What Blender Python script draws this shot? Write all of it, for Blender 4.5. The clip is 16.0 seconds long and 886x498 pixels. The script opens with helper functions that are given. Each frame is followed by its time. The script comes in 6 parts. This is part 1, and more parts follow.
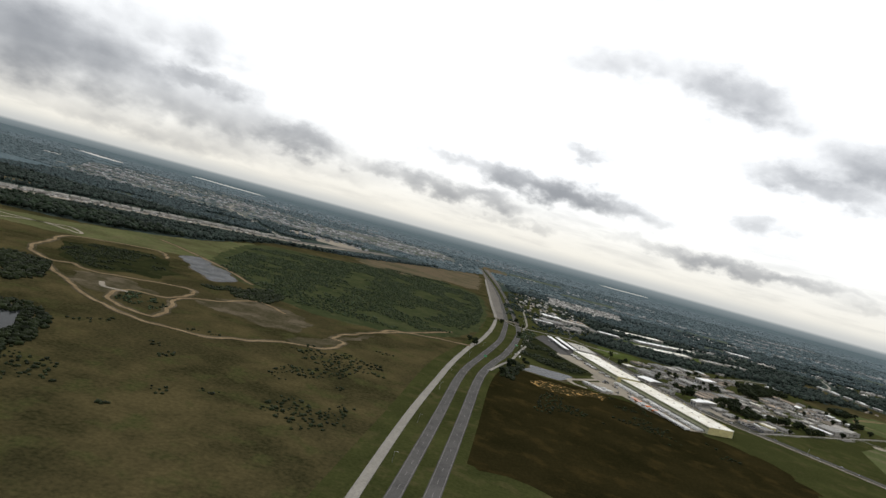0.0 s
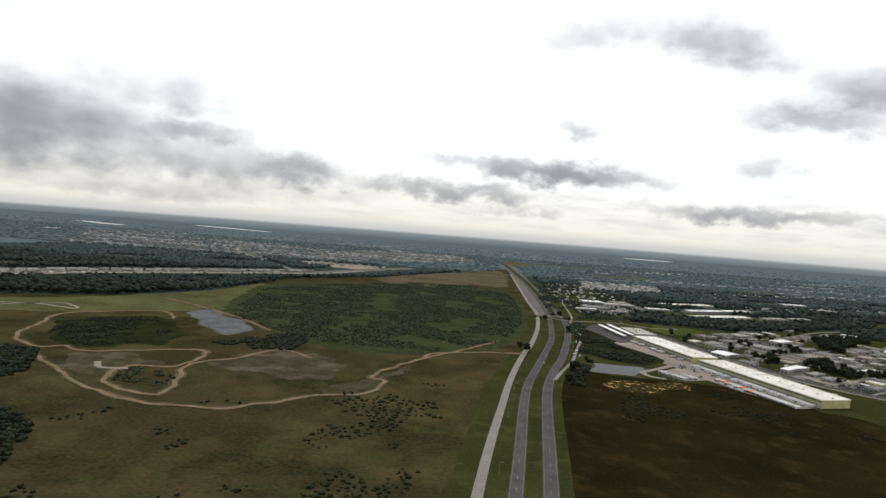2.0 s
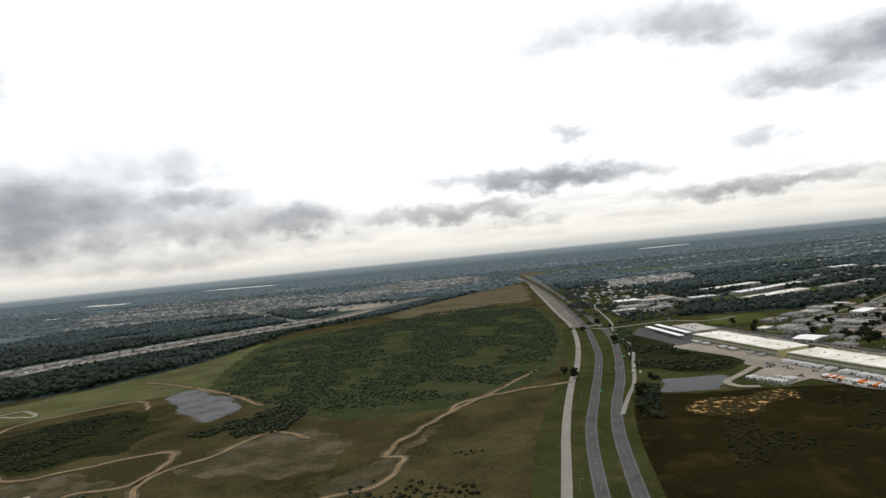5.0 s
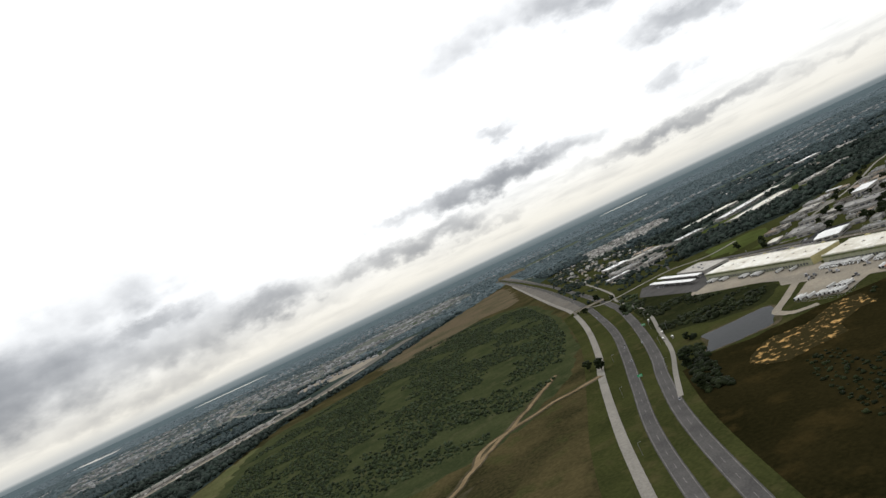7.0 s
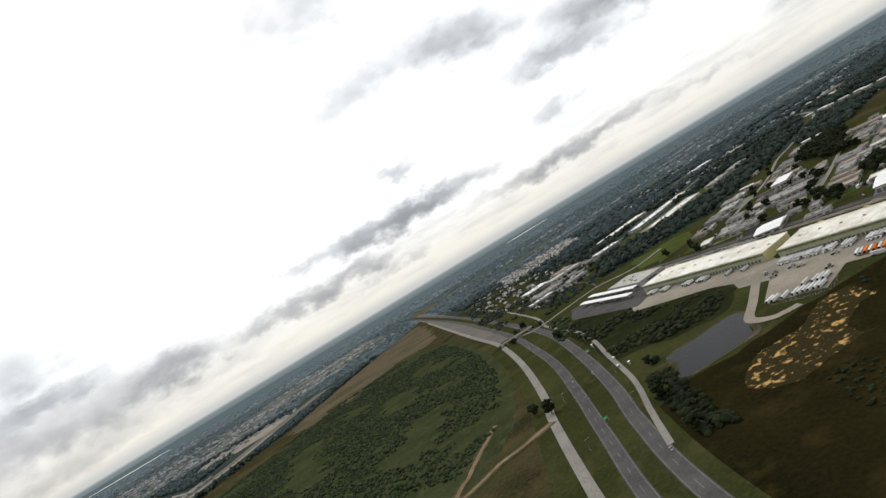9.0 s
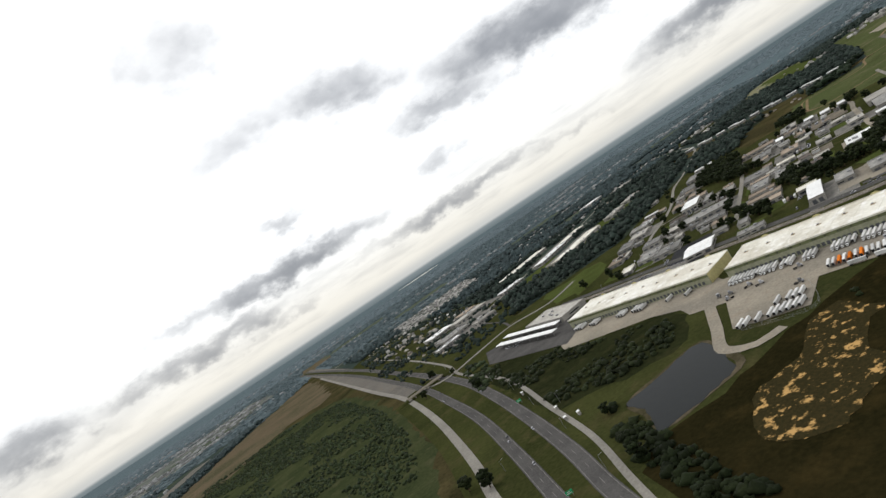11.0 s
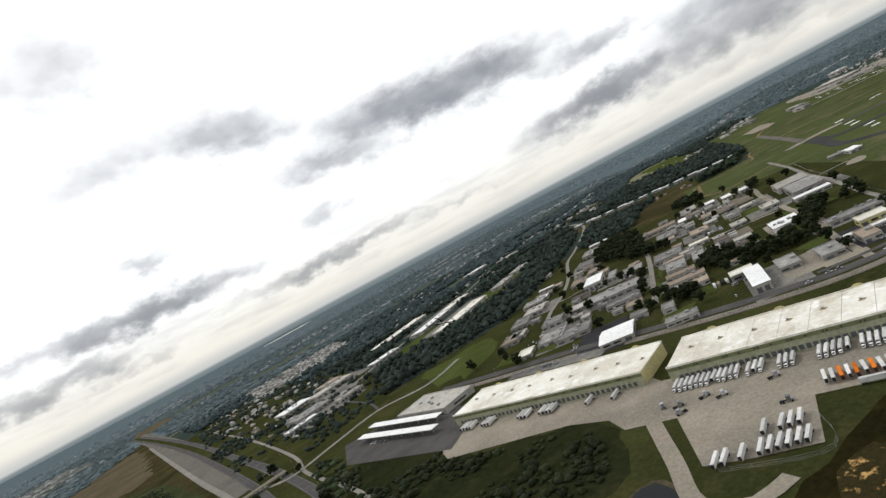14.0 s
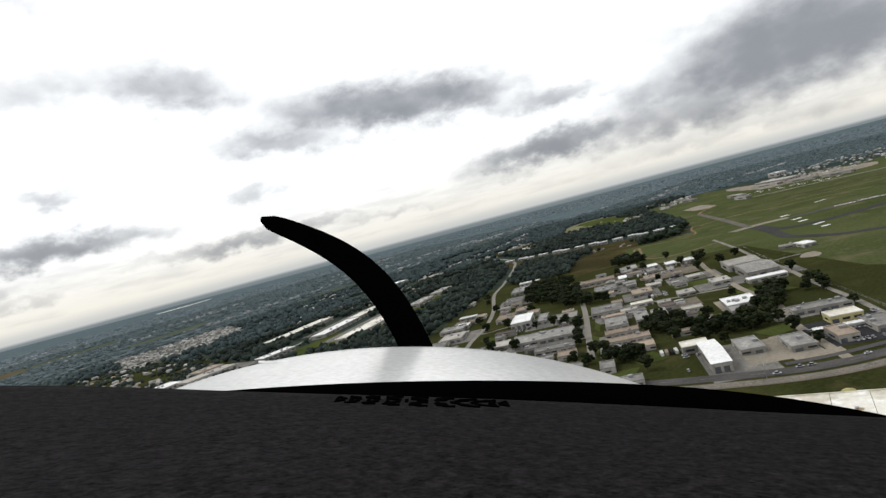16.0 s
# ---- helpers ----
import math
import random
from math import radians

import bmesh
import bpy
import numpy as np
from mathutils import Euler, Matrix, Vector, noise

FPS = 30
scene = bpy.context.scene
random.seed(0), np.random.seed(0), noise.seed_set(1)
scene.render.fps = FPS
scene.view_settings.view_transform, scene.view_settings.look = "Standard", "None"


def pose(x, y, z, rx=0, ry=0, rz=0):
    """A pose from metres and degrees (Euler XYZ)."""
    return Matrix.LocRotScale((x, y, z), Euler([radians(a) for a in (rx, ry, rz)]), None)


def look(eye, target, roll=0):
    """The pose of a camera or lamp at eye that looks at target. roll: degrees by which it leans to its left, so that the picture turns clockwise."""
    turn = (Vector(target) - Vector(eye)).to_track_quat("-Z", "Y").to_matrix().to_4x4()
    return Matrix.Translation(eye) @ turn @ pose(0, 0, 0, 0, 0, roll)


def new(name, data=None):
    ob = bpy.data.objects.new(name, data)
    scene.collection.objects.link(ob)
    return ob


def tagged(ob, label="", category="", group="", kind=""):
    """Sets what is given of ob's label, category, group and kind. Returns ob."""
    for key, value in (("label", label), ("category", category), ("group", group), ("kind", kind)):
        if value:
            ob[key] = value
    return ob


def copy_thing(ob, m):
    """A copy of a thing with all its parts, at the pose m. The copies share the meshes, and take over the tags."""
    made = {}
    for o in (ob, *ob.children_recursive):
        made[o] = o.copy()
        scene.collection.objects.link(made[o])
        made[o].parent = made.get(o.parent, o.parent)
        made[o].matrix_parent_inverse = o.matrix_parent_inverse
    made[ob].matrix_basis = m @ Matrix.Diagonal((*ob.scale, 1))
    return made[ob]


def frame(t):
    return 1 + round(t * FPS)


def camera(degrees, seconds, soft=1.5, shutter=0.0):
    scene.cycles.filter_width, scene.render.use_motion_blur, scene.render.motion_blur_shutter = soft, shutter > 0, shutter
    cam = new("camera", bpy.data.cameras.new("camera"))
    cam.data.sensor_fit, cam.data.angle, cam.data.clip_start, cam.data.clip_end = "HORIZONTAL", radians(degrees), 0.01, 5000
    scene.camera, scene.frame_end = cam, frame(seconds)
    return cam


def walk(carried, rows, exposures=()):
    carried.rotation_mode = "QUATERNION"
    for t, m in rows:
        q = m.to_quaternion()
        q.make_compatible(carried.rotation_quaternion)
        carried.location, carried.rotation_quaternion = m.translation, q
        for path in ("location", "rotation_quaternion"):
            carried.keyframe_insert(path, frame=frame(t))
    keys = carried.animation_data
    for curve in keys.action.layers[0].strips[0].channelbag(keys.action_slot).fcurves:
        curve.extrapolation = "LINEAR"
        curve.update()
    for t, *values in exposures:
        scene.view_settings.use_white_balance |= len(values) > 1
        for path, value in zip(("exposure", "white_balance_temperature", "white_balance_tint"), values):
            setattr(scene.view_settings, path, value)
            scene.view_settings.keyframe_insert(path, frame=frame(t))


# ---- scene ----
# Camera: a light aircraft's windscreen view, descending and turning over an industrial estate.
cam = camera(72.31, 16.0, soft=1.45)
walk(cam, [
    (0.0, pose(15.19, -78.61, 103.58, 88.072, -15.028, -0.558)),
    (0.5, pose(10.81, -59.98, 102.89, 88.165, -11.686, -0.003)),
    (1.0, pose(6.69, -42.39, 102.28, 88.153, -8.396, 0.307)),
    (1.5, pose(3.78, -27.26, 101.81, 88.062, -5.971, 0.395)),
    (2.0, pose(1.76, -13.42, 101.22, 88.232, -4.436, 0.294)),
    (2.5, pose(0.10, 0.34, 100.37, 88.748, -2.842, 0.186)),
    (3.0, pose(-0.55, 14.36, 99.89, 89.317, -1.102, 0.319)),
    (3.5, pose(-0.60, 28.83, 99.64, 89.806, 0.359, 0.664)),
    (6.0, pose(8.27, 118.46, 95.99, 91.346, 14.840, 0.381)),
    (6.5, pose(9.07, 135.84, 94.26, 92.212, 21.539, -0.344)),
    (7.0, pose(9.97, 153.42, 92.27, 92.539, 25.260, -1.327)),
    (7.5, pose(11.31, 171.59, 91.53, 92.451, 27.996, -2.987)),
    (8.0, pose(13.04, 190.07, 90.80, 92.140, 29.750, -5.260)),
    (8.5, pose(14.79, 208.69, 90.22, 91.937, 30.360, -7.963)),
    (11.0, pose(22.83, 293.22, 86.95, 89.799, 33.347, -23.051)),
    (11.5, pose(29.84, 306.99, 87.90, 88.567, 32.640, -26.191)),
    (12.0, pose(36.88, 320.70, 87.81, 88.340, 31.440, -28.586)),
    (12.5, pose(43.86, 333.87, 86.65, 88.749, 30.522, -30.359)),
    (13.0, pose(50.20, 345.82, 85.57, 88.780, 29.658, -31.989)),
    (13.5, pose(57.29, 357.49, 84.80, 88.801, 29.234, -33.875)),
    (14.0, pose(64.89, 368.90, 84.14, 88.860, 28.016, -36.151)),
    (14.5, pose(71.60, 379.80, 82.99, 88.337, 24.307, -38.395)),
    (15.0, pose(77.85, 390.07, 81.47, 87.982, 20.975, -40.438)),
    (15.5, pose(84.02, 399.63, 79.66, 87.821, 18.094, -42.165)),
    (16.0, pose(90.14, 409.28, 78.37, 87.781, 14.797, -43.377)),
])

# ---- world: broken overcast over haze ----
SUN_AZ, SUN_EL = -12.0, 48.0
world = bpy.data.worlds.new("overcast_sky")
scene.world = world
world.use_nodes = True
wn, wl = world.node_tree.nodes, world.node_tree.links
wn.clear()


def wmath(op, a, b=None, c=None, clamp=False):
    n = wn.new("ShaderNodeMath")
    n.operation, n.use_clamp = op, clamp
    for i, v in enumerate((a, b, c)):
        if v is None:
            continue
        if isinstance(v, (int, float)):
            n.inputs[i].default_value = v
        else:
            wl.new(v, n.inputs[i])
    return n.outputs[0]


def wmix(fac, a, b):
    n = wn.new("ShaderNodeMix")
    n.data_type = "RGBA"
    for sock, v in ((n.inputs[0], fac), (n.inputs[6], a), (n.inputs[7], b)):
        if isinstance(v, (int, float)):
            sock.default_value = v
        elif isinstance(v, tuple):
            sock.default_value = (*v, 1)
        else:
            wl.new(v, sock)
    return n.outputs[2]


def wnoise(vec, scale, detail, rough=0.55, stretch=(1, 1, 1)):
    m = wn.new("ShaderNodeMapping")
    m.inputs["Scale"].default_value = stretch
    wl.new(vec, m.inputs[0])
    n = wn.new("ShaderNodeTexNoise")
    n.inputs["Scale"].default_value, n.inputs["Detail"].default_value, n.inputs["Roughness"].default_value = scale, detail, rough
    wl.new(m.outputs[0], n.inputs["Vector"])
    return n.outputs["Fac"]


def wramp(v, lo, hi):
    n = wn.new("ShaderNodeMapRange")
    n.interpolation_type = "SMOOTHSTEP"
    n.inputs[1].default_value, n.inputs[2].default_value = lo, hi
    wl.new(v, n.inputs[0])
    return n.outputs[0]


tc = wn.new("ShaderNodeTexCoord").outputs["Generated"]
sep = wn.new("ShaderNodeSeparateXYZ")
wl.new(tc, sep.inputs[0])
az = wmath("MULTIPLY", wmath("ARCTAN2", sep.outputs[0], sep.outputs[1]), 57.29578)
el = wmath("MULTIPLY", wmath("ARCSINE", sep.outputs[2]), 57.29578)
sky = wn.new("ShaderNodeTexSky")
sky.sky_type, sky.sun_disc = "NISHITA", False
sky.sun_elevation, sky.sun_rotation = radians(SUN_EL), radians(SUN_AZ)
sky.air_density, sky.dust_density = 1.0, 2.0
skyc = wn.new("ShaderNodeMix")
skyc.data_type, skyc.blend_type = "RGBA", "MULTIPLY"
skyc.inputs[0].default_value, skyc.inputs[7].default_value = 1.0, (0.10, 0.10, 0.10, 1)
wl.new(sky.outputs[0], skyc.inputs[6])
# noise fields over azimuth and elevation, in degrees
flatv = wn.new("ShaderNodeCombineXYZ")
wl.new(wmath("MULTIPLY", az, 0.16), flatv.inputs[0])
wl.new(wmath("MULTIPLY", el, 0.24), flatv.inputs[1])
shifted = wn.new("ShaderNodeVectorMath")
shifted.operation = "ADD"
shifted.inputs[1].default_value = (37.0, 11.0, 5.0)
wl.new(flatv.outputs[0], shifted.inputs[0])
sway = wmath("SUBTRACT", wnoise(flatv.outputs[0], 1.6, 5, 0.55), 0.5)
heave = wmath("SUBTRACT", wnoise(shifted.outputs[0], 2.2, 5, 0.58), 0.5)
waz, wel = wmath("MULTIPLY_ADD", sway, 8.0, az), wmath("MULTIPLY_ADD", heave, 3.6, el)
banks = []


def cloud_bank(a0, e0, wa, we, dens=0.8, tilt=0.0):
    """A long cloud round azimuth a0 and elevation e0, with half width, half height, density and slope; heavier below."""
    du = wmath("SUBTRACT", waz, a0)
    u = wmath("DIVIDE", du, wa)
    v = wmath("DIVIDE", wmath("SUBTRACT", wmath("MULTIPLY_ADD", du, -tilt, wel), e0), we)
    d = wmath("SQRT", wmath("MULTIPLY_ADD", u, u, wmath("MULTIPLY", v, v)))
    g = wmath("MULTIPLY", wmath("SUBTRACT", 1.0, wramp(d, 0.1, 1.55)), dens)
    banks.append(wmath("MULTIPLY", g, wmath("MULTIPLY_ADD", v, -0.2, 1.0)))


# western bank
cloud_bank(-37, 6.2, 15, 5.2, 0.82)
cloud_bank(-26, 5.0, 20, 3.4, 0.62)
cloud_bank(-27, 10.0, 12, 2.8, 0.5)
cloud_bank(-24, 6.7, 7.5, 1.7, 0.72, 0.06)
cloud_bank(-14.3, 4.6, 7, 2.1, 0.75)
cloud_bank(-16, 2.6, 16, 1.2, 0.4)
cloud_bank(-38, 16.5, 5, 2.6, 0.5)
cloud_bank(-28, 1.6, 17, 1.4, 0.5)
# clouds over the highway
cloud_bank(0, 3.9, 11, 1.3, 0.7)
cloud_bank(1.5, 6.7, 6.5, 0.8, 0.55)
cloud_bank(9.5, 6.2, 13, 1.5, 0.8, -0.04)
cloud_bank(11.3, 10.2, 5, 1.1, 0.55)
cloud_bank(27.3, 7.2, 3, 1.4, 0.5)
cloud_bank(26, 3.3, 14, 1.0, 0.66)
cloud_bank(7, 2.5, 9, 0.7, 0.4)
cloud_bank(38, 2.5, 7, 0.7, 0.45)
# thin high cloud
cloud_bank(23, 17.4, 8, 2.7, 0.62, -0.2)
cloud_bank(12.5, 18.3, 9, 2.4, 0.46, 0.15)
cloud_bank(11.5, 26.5, 8, 4.4, 0.5)
# long cloud over the estate and heavy cloud over the airfield
cloud_bank(30.5, 11.2, 9, 2.0, 0.66, -0.1)
cloud_bank(42, 12.2, 14, 2.9, 0.88, -0.12)
cloud_bank(56, 8.8, 9, 1.4, 0.6, -0.1)
cloud_bank(55, 4.7, 10, 1.8, 0.88, 0.03)
cloud_bank(65, 6.6, 7, 2.4, 0.66)
cloud_bank(76, 7.2, 14, 5.4, 0.95)
cloud_bank(66, 4.4, 14, 2.6, 0.72)
cloud_bank(70, 1.6, 16, 1.2, 0.42)
cloud_bank(50, 3.2, 9, 1.0, 0.45)
cloud_bank(72, 2.8, 12, 1.2, 0.5)
cloud_bank(49, 7.2, 2.2, 0.7, 0.4)
# behind the aircraft
cloud_bank(112, 9, 20, 5, 0.9)
cloud_bank(152, 12, 22, 5, 0.8)
cloud_bank(-122, 10, 24, 5, 0.8)
cloud_bank(-66, 9, 14, 4, 0.8)
bank = banks[0]
for g in banks[1:]:
    bank = wmath("SMOOTH_MAX", bank, g, 0.18)
fluff = wnoise(flatv.outputs[0], 2.2, 4, 0.45)
billow = wnoise(shifted.outputs[0], 1.1, 4, 0.5)
raw = wmath("MULTIPLY_ADD", wmath("SUBTRACT", fluff, 0.5), 0.36, bank)
raw = wmath("MULTIPLY_ADD", wmath("SUBTRACT", billow, 0.5), 0.46, raw)
# ragged grey streaks low over the horizon
low = wmath("MULTIPLY", wmath("SUBTRACT", 1.0, wramp(el, 3.5, 9.0)), wramp(wnoise(flatv.outputs[0], 1.5, 6, 0.6, (0.5, 2.2, 1)), 0.42, 0.7))
dark = wmath("MAXIMUM", wmath("MULTIPLY", wramp(raw, 0.14, 0.96), 0.95), wmath("MULTIPLY", low, 0.24))
dark = wmath("MULTIPLY", dark, wramp(el, -0.3, 1.3))
veil = wmix(wramp(el, 0.2, 7.0), (0.94, 0.915, 0.835), (1.18, 1.2, 1.22))
# zenith, out of view, greyed to weaken the light from above
veil = wmix(wramp(el, 32.0, 75.0), veil, (0.62, 0.63, 0.65))
cloud = wmix(dark, veil, (0.262, 0.278, 0.31))
horizon = wmix(wramp(el, -0.35, 0.9), (0.62, 0.635, 0.625), cloud)
allsky = wmix(0.05, horizon, skyc.outputs[2])
# beyond the last fields: distance and haze painted in, speckled with woods and clearings
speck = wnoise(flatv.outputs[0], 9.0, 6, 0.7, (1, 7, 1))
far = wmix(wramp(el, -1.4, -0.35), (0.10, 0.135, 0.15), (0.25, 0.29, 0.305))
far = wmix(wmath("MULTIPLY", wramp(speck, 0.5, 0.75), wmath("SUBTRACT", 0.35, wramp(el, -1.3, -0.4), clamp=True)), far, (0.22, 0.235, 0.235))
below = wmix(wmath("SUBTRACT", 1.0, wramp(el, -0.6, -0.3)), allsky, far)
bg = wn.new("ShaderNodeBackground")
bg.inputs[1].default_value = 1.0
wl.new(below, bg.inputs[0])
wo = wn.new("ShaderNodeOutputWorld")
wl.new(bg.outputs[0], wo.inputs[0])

sun = new("sun", bpy.data.lights.new("sun", "SUN"))
sun.data.energy, sun.data.angle, sun.data.color = 1.3, radians(11), (1.0, 0.975, 0.945)
sun.matrix_world = look((0, 0, 0), (-math.sin(radians(SUN_AZ)) * math.cos(radians(SUN_EL)), -math.cos(radians(SUN_AZ)) * math.cos(radians(SUN_EL)), -math.sin(radians(SUN_EL))))
scene.view_settings.exposure = 0.0

# ---- materials ----
def mat(name, base, dark=None, scale=1.0, fine=20.0, rough=0.8, metal=0.0, bump=0.0, vary=0.0, contrast=(0.35, 0.65), spec=0.0, third=None, grain=0.35, fourth=None):
    """Two-scale noise between base and dark, optional third tone, optional change from object to object."""
    m = bpy.data.materials.new(name)
    m.use_nodes = True
    n, l = m.node_tree.nodes, m.node_tree.links
    b = n["Principled BSDF"]
    b.inputs["Roughness"].default_value, b.inputs["Metallic"].default_value = rough, metal
    b.inputs["Specular IOR Level"].default_value = spec
    dark = dark or tuple(c * 0.75 for c in base)
    geo = n.new("ShaderNodeNewGeometry")

    def tex(sc, det, lo, hi):
        t = n.new("ShaderNodeTexNoise")
        t.inputs["Scale"].default_value, t.inputs["Detail"].default_value, t.inputs["Roughness"].default_value = sc, det, 0.6
        l.new(geo.outputs["Position"], t.inputs["Vector"])
        r = n.new("ShaderNodeMapRange")
        r.inputs[1].default_value, r.inputs[2].default_value = lo, hi
        l.new(t.outputs["Fac"], r.inputs[0])
        return t.outputs["Fac"], r.outputs[0]

    def mixc(fac, a, c, mode="MIX"):
        x = n.new("ShaderNodeMix")
        x.data_type, x.blend_type = "RGBA", mode
        for s, v in ((x.inputs[0], fac), (x.inputs[6], a), (x.inputs[7], c)):
            if isinstance(v, (int, float)):
                s.default_value = v
            elif isinstance(v, tuple):
                s.default_value = (*v, 1)
            else:
                l.new(v, s)
        return x.outputs[2]

    _, big = tex(scale, 4, *contrast)
    raw, small = tex(fine, 3, 0.3, 0.7)
    col = mixc(big, dark, base)
    if third:
        _, t3 = tex(scale * 2.7, 5, 0.52, 0.66)
        col = mixc(t3, col, third)
    if fourth:
        _, t4 = tex(scale * 0.45, 6, 0.5, 0.62)
        col = mixc(t4, col, fourth)
    col = mixc(grain, col, mixc(small, tuple(c * 0.6 for c in dark), tuple(min(1, c * 1.25) for c in base)))
    if vary:
        oi = n.new("ShaderNodeObjectInfo")
        r = n.new("ShaderNodeMapRange")
        r.inputs[3].default_value, r.inputs[4].default_value = 1 - vary, 1 + vary
        l.new(oi.outputs["Random"], r.inputs[0])
        h = n.new("ShaderNodeHueSaturation")
        l.new(r.outputs[0], h.inputs["Value"])
        l.new(col, h.inputs["Color"])
        col = h.outputs[0]
    l.new(col, b.inputs["Base Color"])
    if bump:
        bn = n.new("ShaderNodeBump")
        bn.inputs["Strength"].default_value, bn.inputs["Distance"].default_value = 0.6, bump
        l.new(raw, bn.inputs["Height"])
        l.new(bn.outputs[0], b.inputs["Normal"])
    return m


def leafmat(name, base, dark, lo=0.6, hi=1.45):
    """Foliage whose clumps differ a little from one another."""
    m = mat(name, base, dark, 0.05, 1.2, 0.75, bump=0.25, contrast=(0.4, 0.6), spec=0.05)
    n, l = m.node_tree.nodes, m.node_tree.links
    b = n["Principled BSDF"]
    src = b.inputs["Base Color"].links[0].from_socket
    geo = n.new("ShaderNodeNewGeometry")
    r = n.new("ShaderNodeMapRange")
    r.inputs[3].default_value, r.inputs[4].default_value = lo, hi
    l.new(geo.outputs["Random Per Island"], r.inputs[0])
    h = n.new("ShaderNodeHueSaturation")
    l.new(r.outputs[0], h.inputs["Value"])
    l.new(src, h.inputs["Color"])
    l.new(h.outputs[0], b.inputs["Base Color"])
    return m


